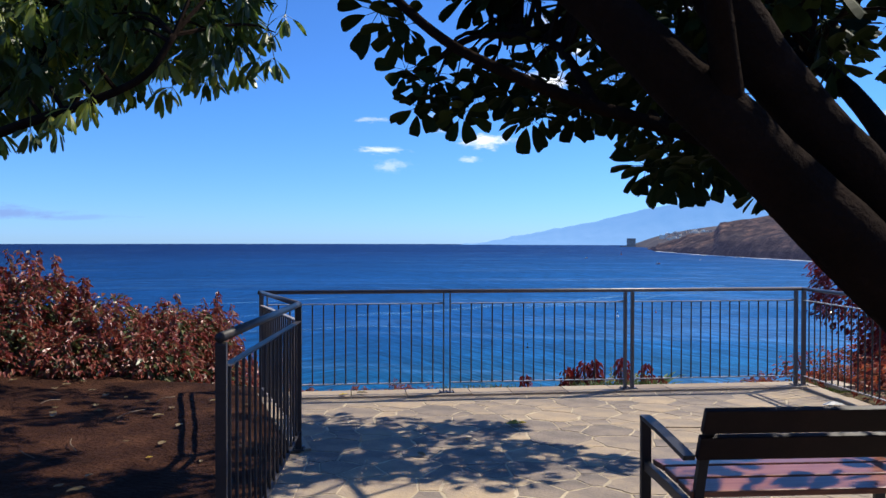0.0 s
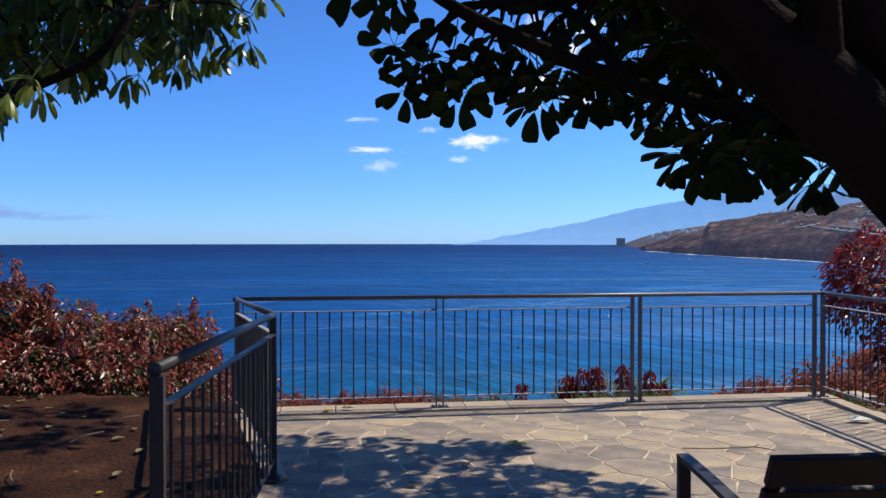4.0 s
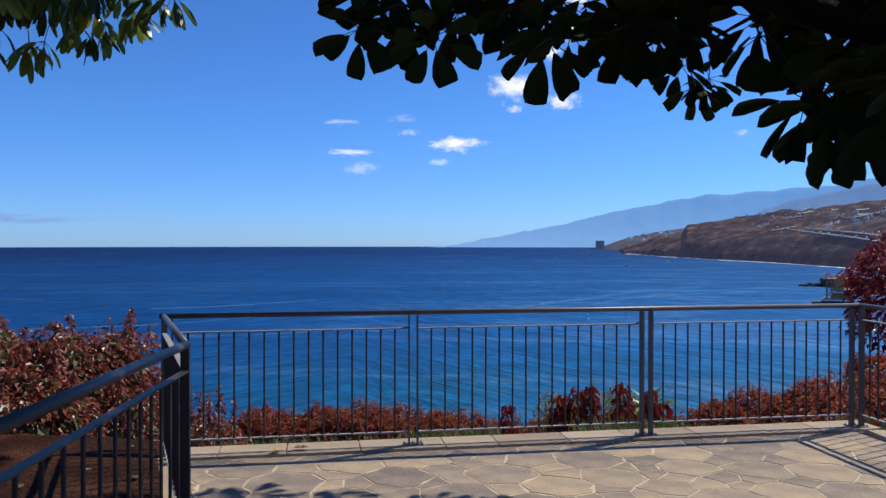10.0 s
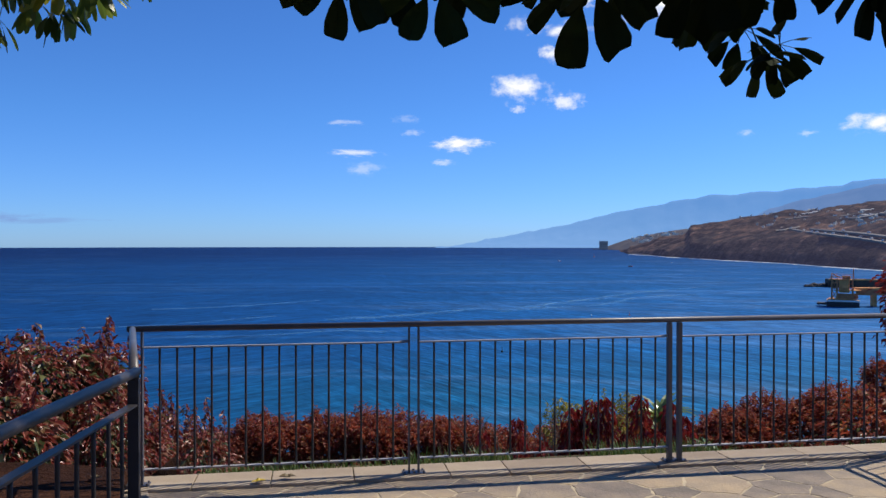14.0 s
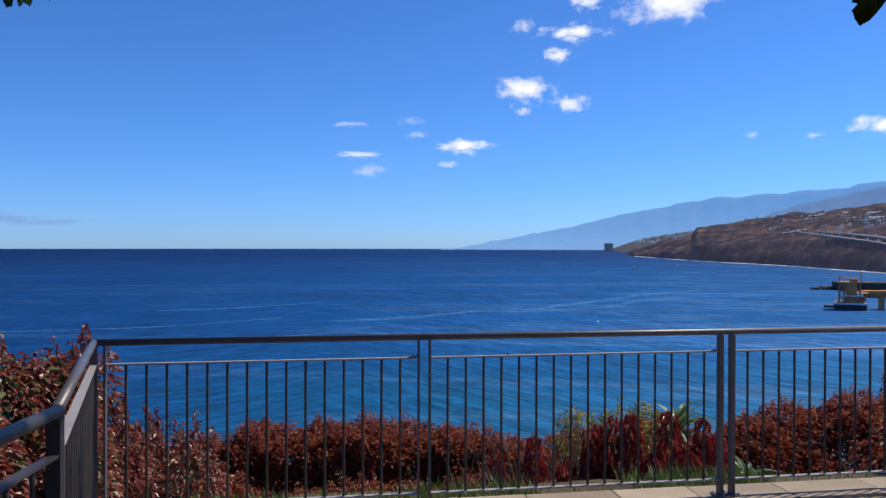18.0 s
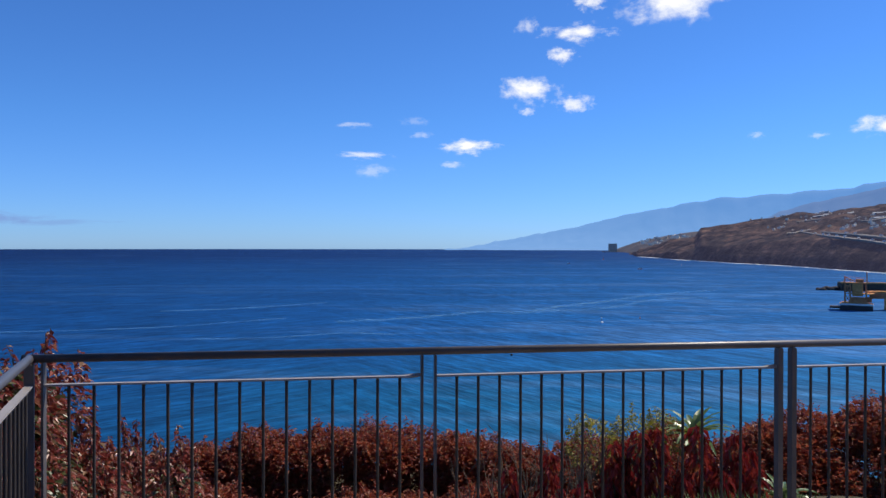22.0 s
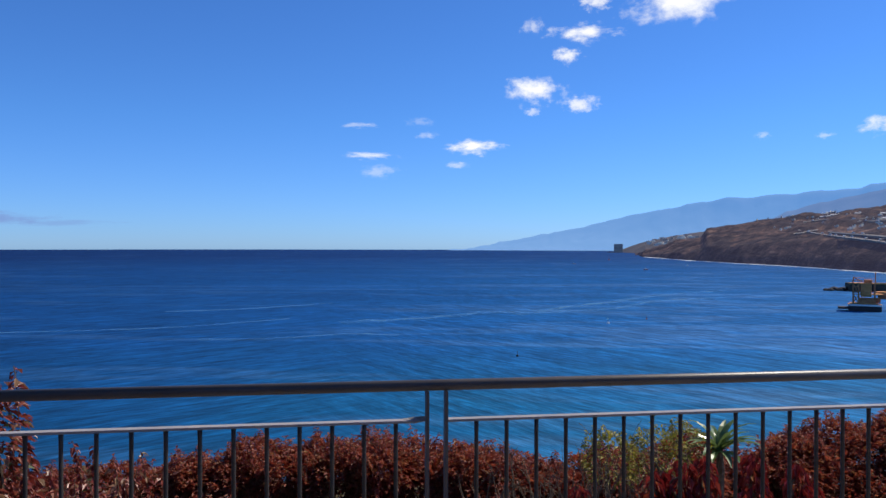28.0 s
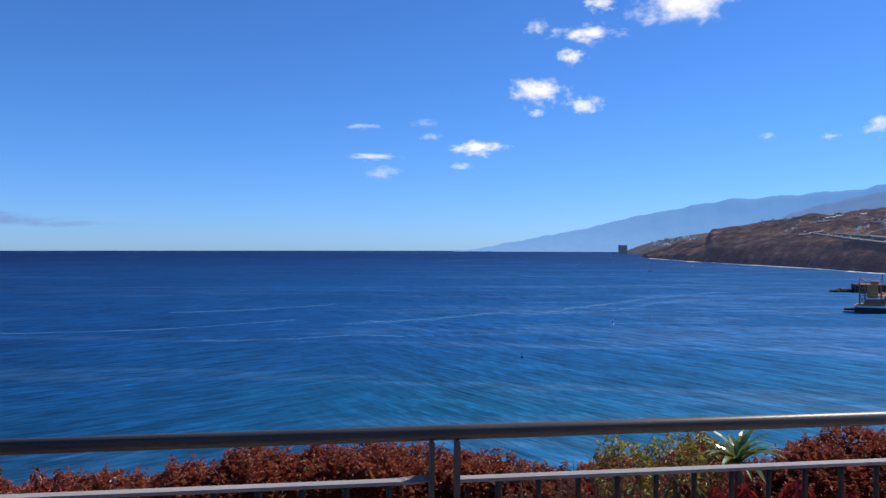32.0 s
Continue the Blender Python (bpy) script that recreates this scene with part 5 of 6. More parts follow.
# russet hedge farther down the slope
for k, (x, y, top, r) in enumerate(((-12.2, 24.5, -4.2, 1.5), (-9.8, 24.3, -4.1, 1.5), (-7.5, 24.3, -4.05, 1.3), (-5.6, 24.4, -3.70, 1.1), (-4.6, 24.2, -3.42, 1.4), (-2.6, 24.0, -3.24, 1.5), (-0.4, 24.2, -3.34, 1.5), (1.4, 23.6, -3.40, 1.4), (3.3, 23.2, -3.5, 1.4),
                                    (5.2, 24.2, -3.6, 1.4), (8.6, 24.8, -3.62, 1.2), (10.3, 25.2, -3.42, 1.5), (12.4, 25.6, -3.08, 1.6), (14.6, 26, -2.75, 1.8), (17.2, 26.5, -2.1, 1.9), (20, 27, -1.7, 2.0), (6.7, 25.6, -3.65, 1.2))):
    lump = random.Random(900 + k)
    heads = [(x + lump.uniform(-.9, .9) * r, y + lump.uniform(-.5, .7), top - 0.78 + lump.uniform(-.22, .10), 0.62 * r, 0.7, 0.62) for q in range(6)]
    shrub("russet_shrub", "dense russet shrub in a hedge down the slope", heads + [(x, y, top - 1.45, r * 1.15, 1.1, 1.1), (x + 0.3, y - 0.5, top - 1.95, r * 1.15, 1.0, 1.0)], 7600, 0.115, M_BROWNLEAF, 60 + k,
          (M_BROWNLEAF, 4200, 0.20), 0.0, 150, 0.36, 8)


# a lower row in front of it
for k in range(11):
    lump = random.Random(700 + k)
    x, y, top = -8.2 + 1.6 * k, 21.7 + lump.uniform(-.3, .3), -4.25 + lump.uniform(-.15, .1)
    shrub("russet_shrub", "low russet shrub at the foot of the hedge down the slope", [(x + lump.uniform(-.5, .5), y, top - 0.55, 0.85, 0.7, 0.55), (x, y, top - 1.2, 1.15, 0.9, 0.9)], 3000, 0.12, M_BROWNLEAF, 720 + k,
          (M_BROWNLEAF, 1400, 0.17), 0.0, 40, 0.30, 5)


def build_sword_plant(loc, s, n, seed, label):
    rnd = random.Random(seed)
    t = empty("sword_plant", loc)
    v, f = tube_data([(0, 0, -0.9 * s), (0.03, 0, -0.3 * s), (0, 0, 0.1 * s)], [0.09 * s, 0.08 * s, 0.06 * s], 8)
    soup("stem", v, f, M_TWIG, t)
    for k in range(n):
        az = k * 2.399 + rnd.uniform(-.2, .2)
        el = radians(rnd.uniform(20, 82))
        L = s * rnd.uniform(0.7, 1.05)
        d = Vector((math.cos(az), math.sin(az), 0))
        sd = Vector((-d.y, d.x, 0))
        verts, faces = [], []
        p = Vector((0, 0, 0))
        a = el
        for q in range(7):
            w = s * 0.07 * (0.7, 1, 1.1, 1.0, 0.8, 0.5, 0.05)[q]
            up = Vector((-d.x * math.sin(a), -d.y * math.sin(a), math.cos(a)))
            verts += [tuple(p - sd * w + up * w * 0.35), tuple(p), tuple(p + sd * w + up * w * 0.35)]
            p = p + (d * math.cos(a) + Vector((0, 0, math.sin(a)))) * L / 6
            a -= 0.16 + 0.1 * rnd.random()
        for q in range(6):
            i = 3 * q
            faces += [(i, i + 1, i + 4, i + 3), (i + 1, i + 2, i + 5, i + 4)]
        soup("leaf", verts, faces, M_SWORD, t)
    tagged(t, label, "plant")


build_sword_plant((6.18, 21.6, -2.95), 1.15, 26, 3, "green sword-leaved plant among the shrubs down the slope")
build_sword_plant((4.05, 12.4, -1.25), 0.5, 16, 4, "small green sword-leaved plant below the railing")


def build_yellow_shrub():
    shrub("yellow_shrub", "sparse shrub with yellow-green leaves down the slope", [(3.7, 21.0, -3.0, 0.6, 0.6, 0.65), (4.7, 21.2, -3.0, 0.65, 0.6, 0.68), (5.5, 21.6, -2.95, 0.5, 0.5, 0.62)], 2000, 0.10, M_YELLOWLEAF, 81, None, 0.1, 18, 0.4, 26)
    rnd = random.Random(82)
    lists = []
    for k in range(90):
        x, y = rnd.uniform(0.8, 5.4), rnd.uniform(19.5, 21.5)
        p = Vector((x, y, -4.6))
        q = p + Vector((rnd.uniform(-.6, .6), rnd.uniform(-.3, .3), rnd.uniform(0.9, 2.2)))
        m = (p + q) / 2 + Vector((rnd.uniform(-.2, .2), 0, 0.1))
        lists.append(tube_data(spline([p, m, q], 3), [0.016, 0.014, 0.013, 0.011, 0.009, 0.007, 0.004], 4, False))
        for h in range(3):
            a = m + (q - m) * rnd.random()
            e = a + Vector((rnd.uniform(-.4, .4), rnd.uniform(-.2, .2), rnd.uniform(0.1, 0.45)))
            lists.append(tube_data([a, (a + e) / 2 + Vector((0, 0, .03)), e], [0.007, 0.005, 0.003], 4, False))
    v, f = merge(lists)
    t = empty("dry_brush", (2.7, 20.5, -4.6))
    soup("twigs", [(a - 2.7, b - 20.5, c + 4.6) for a, b, c in v], f, M_TWIG, t)
    tagged(t, "tangle of bare dry twigs down the slope", "brush", kind="stuff")


build_yellow_shrub()


def build_grass():
    rnd = random.Random(17)
    verts, faces = [], []
    for k in range(7000):
        x = rnd.uniform(-2.6, 5.2)
        d = 0.24 + 1.1 * rnd.random() ** 1.6
        y = y_front(x) + d
        if noise.noise(Vector((x * 1.1, y * 0.7, 2))) < (-0.05 if x > 0 else 0.12) and d > 0.5:
            continue
        z = ground_height(x, y) - 0.02
        h = rnd.uniform(0.07, 0.20) * (0.5 if d < 0.45 else 1) * (1 if x > 0 else 0.7)
        a = rnd.uniform(0, 6.28)
        w = 0.006
        dx, dy = math.cos(a), math.sin(a)
        lean = rnd.uniform(0.1, 0.7) * h
        i = len(verts)
        verts += [(x - dy * w, y + dx * w, z), (x + dy * w, y - dx * w, z), (x + dx * lean * .4 + dy * w * .8, y + dy * lean * .4 - dx * w * .8, z + h * .6),
                  (x + dx * lean * .4 - dy * w * .8, y + dy * lean * .4 + dx * w * .8, z + h * .6), (x + dx * lean, y + dy * lean, z + h)]
        faces += [(i, i + 1, i + 2, i + 3), (i + 3, i + 2, i + 4)]
    tagged(soup("grass", verts, faces, M_GRASS), "tufts of green grass outside the railing", "grass", kind="stuff")


build_grass()


# ---- umbrella trees ----
BROAD = (0.12, 0.50, 0.80, 0.98, 1.08, 1.02, 0.80)      # blunt, broadest near the tip
SLENDER = (0.14, 0.62, 0.92, 1.0, 0.92, 0.66, 0.16)


def compound_leaf(seed, length, slim, fall, bend, widths):
    """A palmate leaf: a long stalk and a ring of drooping leaflets on thin stalks."""
    rnd = random.Random(seed)
    lists = []
    tilt = rnd.uniform(-0.5, 0.5)
    lists.append(tube_data(spline([(0, 0, 0), (0.03, 0.02, 0.14), (0.09 + tilt * 0.1, 0.03, 0.30)], 3), [0.0045] * 7, 4, False))
    n = rnd.choice((8, 9, 10))
    for k in range(n):
        az = 2 * math.pi * (k + rnd.uniform(-.22, .22)) / n
        el = rnd.uniform(*fall) + 0.25 * math.cos(az + seed)
        d = Vector((math.cos(az) * math.cos(el), math.sin(az) * math.cos(el), math.sin(el)))
        ps = rnd.uniform(0.06, 0.10)
        L = rnd.uniform(*length)
        W = L * rnd.uniform(*slim)
        a = d * ps
        lists.append(tube_data([(0, 0, 0), tuple(a)], [0.0026, 0.0020], 3, False))
        sd = d.cross(Vector((0, 0, 1))).normalized()
        turn = rnd.uniform(-.5, .5)
        sd = (sd * math.cos(turn) + d.cross(sd) * math.sin(turn)).normalized()
        verts, faces = [], []
        p = Vector(a)
        dd = Vector(d)
        for q in range(7):
            w = W * widths[q]
            nr = sd.cross(dd).normalized()
            jag = rnd.uniform(-.30, .30) * W if q > 3 else 0
            mid = p + dd * (rnd.uniform(-.25, .2) * W if q == 6 else 0)
            verts += [tuple(p - sd * w - nr * w * 0.25 + dd * jag), tuple(mid), tuple(p + sd * w - nr * w * 0.25 - dd * jag)]
            p = p + dd * L / (5.6 if q < 5 else 11)
            dd = (dd + Vector((0, 0, -bend))).normalized()
        for q in range(6):
            i = 3 * q
            faces += [(i, i + 1, i + 4, i + 3), (i + 1, i + 2, i + 5, i + 4)]
        lists.append((verts, faces))
    return merge(lists)


LEAFDATA = {M_SHADELEAF: [compound_leaf(s, (0.13, 0.18), (0.23, 0.30), (-0.75, -0.05), 0.09, BROAD) for s in range(8)],
            M_SUNLEAF: [compound_leaf(s + 20, (0.16, 0.24), (0.13, 0.18), (-1.3, -0.45), 0.20, SLENDER) for s in range(8)]}
LEAFMESH = {M_SHADELEAF: [], M_SUNLEAF: []}
for lm in LEAFMESH:
    for lv, lf in LEAFDATA[lm]:
        me = bpy.data.meshes.new("leaf")
        me.from_pydata(lv, [], lf)
        me.materials.append(lm)
        LEAFMESH[lm].append(me)


def low_right(x, y):
    """Lower surface of the crown over the terrace."""
    if y < 3.9:
        if y > 3.0 and x > 0.9:
            return 2.22 + 0.3 * (y - 3.4)
        return max(2.62, 1.96 + 0.355 * (y + 0.42))
    return 2.62 + 0.331 * (y - 4.2) + 1.2 * max(0, min(1, 0.5 - x)) - 0.22 * max(0, min(1.5, x - 1.0))


def inside_right(x, y):
    xm = 4.8 if y < 4.6 else max(4.1, 4.8 - (y - 4.6) * 1.6)
    if y > 5.0:
        return 1.5 < x < xm and 6.4 < y < 8.4
    # at low y the crown is unseen, added overhead and behind to block sky light
    return (-0.12 + 0.08 * math.sin(y * 5) if y > 3.6 else -1.2) < x < (xm if y > 3 else 6.5) and -2.5 < y < 7.3


def low_left(x, y):
    """The sunlit crown hangs lower the farther it reaches over the bed."""
    side = (x - 0.16) / (y + 0.42)
    rise = table_at([(-1.2, 0.09), (-0.60, 0.10), (-0.55, 0.15), (-0.50, 0.170), (-0.39, 0.182), (-0.30, 0.208), (-0.24, 0.235), (-0.2, 0.33)], side)
    return 1.84 + rise * (y + 0.42) + 0.9 * max(0, y - 7.7)


def inside_left(x, y):
    return x < 0.10 - (0.255 + 0.012 * math.sin(y * 9)) * (y + 0.42) and y > 5.9 and (x + 5) ** 2 / 16 + (y - 8) ** 2 / 9 < 1.1


def tree(name, label, limbs, low, inside, box_xy, hem, shade, near, rest, seed, thick, leaf_mat, hang=0.24, hung=(), roof=()):
    """hung: place, forward tilt and size of the leaves along the hem of the crown. roof: unseen leaves added to cast
    shade.
    """
    rnd = random.Random(seed)
    foot = limbs[0][0][0]
    t = empty(name, foot)
    O = Vector(foot)
    for k, (pts, r0, r1) in enumerate(limbs):
        sp = [p - O for p in spline(pts, 6)]
        n = len(sp)
        rad = [r0 + (r1 - r0) * (i / (n - 1)) ** 0.8 for i in range(n)]
        v, f = tube_data(sp, rad, 14 if r0 > 0.08 else 8)
        v = [(a + 0.12 * r0 * noise.noise(Vector((a * 5, b * 5, c * 5))), b + 0.12 * r0 * noise.noise(Vector((a * 5, b * 5, c * 5 + 7))), c) for a, b, c in v]
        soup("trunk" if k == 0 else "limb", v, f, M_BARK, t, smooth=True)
    tips = [h[:3] for h in hung]
    while len(tips) < near + rest:
        n = len(tips)
        if roof and near <= n < near + rest * 0.40:      # unseen leaves added high above to shade the planted bed
            rx, ry, rz = roof[n % len(roof)]
            tips.append((rnd.uniform(*rx), rnd.uniform(*ry), rnd.uniform(*rz)))
            continue
        x, y = rnd.uniform(*box_xy[0]), rnd.uniform(*box_xy[1])
        if not inside(x, y):
            continue
        if n < near:
            zone, power, deep = hem, 1.0, thick
        elif n < near + rest * 0.58:
            zone, power, deep = shade, 1.0, thick * 0.75
        else:
            zone, power, deep = (-99, 99, -99, 99), 1.1, thick
        if not (zone[0] < x < zone[1] and zone[2] < y < zone[3]):
            continue
        h = deep * rnd.random() ** power
        z = low(x, y) + hang + h
        tips.append((x, y, z))
    twig_lists = []
    lists = []
    bones = [Vector(p) for pts, a, b in limbs for p in spline(pts, 6)]
    for k, p in enumerate(tips):
        if k < len(hung):
            lean, size = hung[k][3], hung[k][4]
            spin = Euler((radians(-lean) + rnd.uniform(-.12, .12), rnd.uniform(-.25, .25), 0)).to_matrix() @ Euler((0, 0, rnd.uniform(0, 6.28))).to_matrix()
        else:
            size = rnd.uniform(0.85, 1.15)
            spin = Euler((rnd.uniform(-.6, .35), rnd.uniform(-.45, .45), 0)).to_matrix() @ Euler((0, 0, rnd.uniform(0, 6.28))).to_matrix()
        m = Matrix.Translation(Vector(p) - O) @ spin.to_4x4() @ Matrix.Scale(size, 4)
        if k < near:
            o = new("leaf", LEAFMESH[leaf_mat][rnd.randrange(8)])
            o.parent = t
            o.matrix_basis = m
        else:
            lv, lf = LEAFDATA[leaf_mat][rnd.randrange(8)]
            a = np.array(lv) @ np.array(m.to_3x3()).T + np.array(m.translation)
            lists.append((a.tolist(), lf))
        if k % 3 == 0 or k < len(hung):
            e = O + m @ Vector((0.09, 0.03, 0.3))
            s = min(bones, key=lambda q: (q - e).length + (0.6 if q.z > e.z else 0))
            mid = (s + e) / 2 + Vector((rnd.uniform(-.12, .12), rnd.uniform(-.12, .12), 0.10))
            if (s - e).length < 2.2:
                twig_lists.append(tube_data([q - O for q in spline([s, mid, e], 3)], [0.02, 0.018, 0.016, 0.013, 0.011, 0.009, 0.006], 5, False))
    verts, faces = [], []
    for v, f in lists:
        o = len(verts)
        verts += v
        faces += [tuple(i + o for i in q) for q in f]
    soup("crown", verts, faces, leaf_mat, t)["kind"] = "stuff"
    v, f = merge(twig_lists)
    soup("twig_wood", v, f, M_BARK, t)["kind"] = "stuff"
    tagged(t, label, "tree")


HUNG_RIGHT = (
    # the thin fringe over the middle of the view
    (-0.17, 4.56, 2.78, 62, 0.9), (-0.09, 4.58, 2.54, 40, 0.85), (0.07, 4.62, 2.60, 30, 0.9), (0.20, 4.51, 2.49, 60, 0.92), (0.03, 4.75, 2.80, 50, 0.95), (-0.04, 4.62, 2.70, 30, 0.9), (0.16, 4.7, 2.74, 25, 0.95), (0.30, 4.62, 2.62, 25, 0.9),
    (0.455, 4.68, 2.69, 62, 0.95), (0.32, 4.85, 2.86, 40, 1.0), (0.62, 4.30, 2.43, 30, 1.0), (0.71, 4.32, 2.46, 10, 0.92), (0.60, 4.60, 2.80, 45, 1.0), (0.58, 4.5, 2.62, 20, 0.95), (0.72, 4.55, 2.64, 30, 0.95), (0.45, 4.9, 2.92, 30, 1.0), (0.95, 4.5, 2.66, 25, 0.95), (1.1, 4.55, 2.70, 30, 0.95), (1.0, 4.2, 2.62, 30, 0.9), (1.15, 4.3, 2.5, 20, 0.85),
    (0.92, 4.25, 2.47, 40, 0.95), (1.04, 4.38, 2.52, 30, 0.95), (1.20, 4.68, 2.73, 60, 1.0), (1.24, 5.1, 2.66, 30, 1.0), (0.85, 4.6, 2.72, 40, 1.0), (-0.25, 3.6, 2.88, 40, 1.0), (-0.12, 3.6, 2.80, 40, 0.9),
    # clusters farther to the side
    (1.48, 5.17, 2.44, 20, 0.75), (1.52, 5.10, 2.46, 35, 0.7), (1.42, 5.2, 2.55, 40, 0.8),
    (1.13, 3.42, 2.04, 45, 0.80), (1.21, 3.42, 2.03, 45, 0.86), (1.32, 3.30, 2.01, 45, 0.86), (1.30, 3.55, 2.08, 45, 0.85), (1.47, 3.60, 2.05, 45, 0.85), (1.46, 3.28, 2.06, 45, 0.80), (1.40, 3.70, 2.16, 45, 0.85), (1.25, 3.45, 2.16, 45, 0.85), (1.55, 3.50, 2.19, 45, 0.85), (1.62, 3.75, 2.16, 45, 0.85),
    (1.76, 4.20, 2.22, 50, 0.95), (1.93, 4.56, 2.13, 50, 0.95), (1.80, 4.5, 2.30, 30, 1.0),
    (2.08, 4.17, 2.05, 65, 1.0), (2.03, 4.18, 1.96, 10, 0.85), (2.25, 4.25, 2.12, 30, 1.0))
rnd1 = random.Random(8)
HUNG_RIGHT += tuple((1.15 + 1.1 * q + rnd1.uniform(-.1, .1), rnd1.uniform(3.5, 4.7), 2.36 + 0.45 * rnd1.random(), rnd1.uniform(10, 45), 0.9) for q in (rnd1.random() for k in range(22)))
tree("umbrella_tree", "leaning umbrella tree over the terrace, palmate leaves coloured as in shade",
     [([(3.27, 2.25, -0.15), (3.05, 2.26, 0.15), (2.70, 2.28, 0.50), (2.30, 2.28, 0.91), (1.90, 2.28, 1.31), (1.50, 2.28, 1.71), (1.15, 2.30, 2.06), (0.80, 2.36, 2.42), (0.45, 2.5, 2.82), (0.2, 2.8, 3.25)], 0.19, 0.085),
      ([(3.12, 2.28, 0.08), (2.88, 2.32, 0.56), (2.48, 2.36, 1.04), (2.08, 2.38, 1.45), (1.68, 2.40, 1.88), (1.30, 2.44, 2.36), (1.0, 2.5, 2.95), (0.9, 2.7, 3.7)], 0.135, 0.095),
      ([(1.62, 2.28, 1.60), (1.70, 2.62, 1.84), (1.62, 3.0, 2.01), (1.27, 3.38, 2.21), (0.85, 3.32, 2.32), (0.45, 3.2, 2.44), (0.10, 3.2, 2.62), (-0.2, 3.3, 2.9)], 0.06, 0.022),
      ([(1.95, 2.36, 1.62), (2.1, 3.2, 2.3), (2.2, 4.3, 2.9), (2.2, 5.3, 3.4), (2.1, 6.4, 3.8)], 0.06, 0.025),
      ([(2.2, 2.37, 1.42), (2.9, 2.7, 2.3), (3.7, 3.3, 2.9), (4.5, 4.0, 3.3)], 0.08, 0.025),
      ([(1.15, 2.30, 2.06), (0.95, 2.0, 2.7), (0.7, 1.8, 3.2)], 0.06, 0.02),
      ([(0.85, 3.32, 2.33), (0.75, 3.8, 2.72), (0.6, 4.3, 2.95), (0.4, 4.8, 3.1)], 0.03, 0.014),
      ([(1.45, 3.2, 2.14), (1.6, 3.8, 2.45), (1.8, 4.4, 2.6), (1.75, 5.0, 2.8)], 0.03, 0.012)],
     low_right, inside_right, ((-1.6, 6.5), (-2.5, 8.4)), (0.2, 3.2, 3.15, 5.6), (1.7, 3.8, 6.4, 8.4), 220, 620, 71, 1.5, M_SHADELEAF, 0.24, HUNG_RIGHT, (((-1.7, 1.2), (6.0, 9.4), (5.45, 6.2)), ((0.6, 2.9), (4.9, 6.9), (5.45, 6.2))))
HUNG_LEFT = (
    (-1.62, 6.95, 3.44, 5, 1.0), (-1.78, 7.0, 3.46, 5, 1.0), (-2.0, 7.2, 3.40, 0, 1.0), (-2.2, 7.6, 3.52, 0, 1.0), (-2.5, 7.9, 3.52, 5, 1.0), (-2.60, 7.9, 3.44, 5, 1.0), (-2.75, 7.9, 3.5, 0, 1.0),
    (-3.05, 7.75, 3.30, 5, 1.0), (-2.95, 7.8, 3.33, 5, 1.0), (-3.22, 7.45, 3.22, 15, 0.8), (-3.45, 7.5, 3.24, 0, 1.0), (-3.7, 7.4, 3.10, 0, 1.0),
    (-2.90, 5.32, 2.52, 20, 0.7), (-2.75, 5.2, 2.64, 20, 0.7), (-2.57, 5.15, 2.72, 20, 0.7), (-3.1, 5.3, 2.50, 10, 0.7), (-3.0, 5.4, 2.62, 10, 0.7), (-1.70, 7.0, 3.75, 10, 1.0), (-1.5, 6.9, 3.85, 10, 0.9))
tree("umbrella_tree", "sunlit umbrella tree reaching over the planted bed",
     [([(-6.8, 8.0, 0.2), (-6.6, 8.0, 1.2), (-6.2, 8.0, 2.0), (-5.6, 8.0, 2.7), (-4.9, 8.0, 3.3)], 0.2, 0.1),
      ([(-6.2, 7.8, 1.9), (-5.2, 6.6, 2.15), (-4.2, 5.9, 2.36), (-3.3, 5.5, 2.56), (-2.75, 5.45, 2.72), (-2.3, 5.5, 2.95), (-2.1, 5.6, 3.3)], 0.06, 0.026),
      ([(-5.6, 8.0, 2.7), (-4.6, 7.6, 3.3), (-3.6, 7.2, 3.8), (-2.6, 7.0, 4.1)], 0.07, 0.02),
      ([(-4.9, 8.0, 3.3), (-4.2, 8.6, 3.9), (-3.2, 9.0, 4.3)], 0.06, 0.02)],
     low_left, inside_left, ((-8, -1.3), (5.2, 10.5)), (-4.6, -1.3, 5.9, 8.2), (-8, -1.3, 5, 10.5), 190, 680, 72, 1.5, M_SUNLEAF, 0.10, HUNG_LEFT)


# ---- litter ----
def litter_leaf(name, loc, s, rz, mat, label, seed):
    rnd = random.Random(seed)
    verts, faces = [], []
    for q in range(7):
        t = q / 6
        w = s * 0.30 * math.sin(math.pi * (0.06 + 0.9 * t)) ** 0.8
        z = 0.012 + s * 0.10 * (t - 0.4) ** 2 + rnd.uniform(0, 0.006)
        verts += [(s * (t - .5), -w, z + w * 0.35), (s * (t - .5), 0, z), (s * (t - .5), w, z + w * 0.45 * rnd.uniform(0.3, 1.2))]
    for q in range(6):
        i = 3 * q
        faces += [(i, i + 1, i + 4, i + 3), (i + 1, i + 2, i + 5, i + 4)]
    ob = soup(name, verts, faces, mat)
    drop_z = 0.0 if "earth" in label else edge_z(loc[1]) - 0.006 if "coping" in label else floor_z(loc[1])
    ob.matrix_basis = pose(loc[0], loc[1], loc[2] + drop_z, 0, 0, rz)
    mod = ob.modifiers.new("thickness", 'SOLIDIFY')
    mod.thickness = 0.0015
    tagged(ob, label, "leaf", group="fallen leaves")


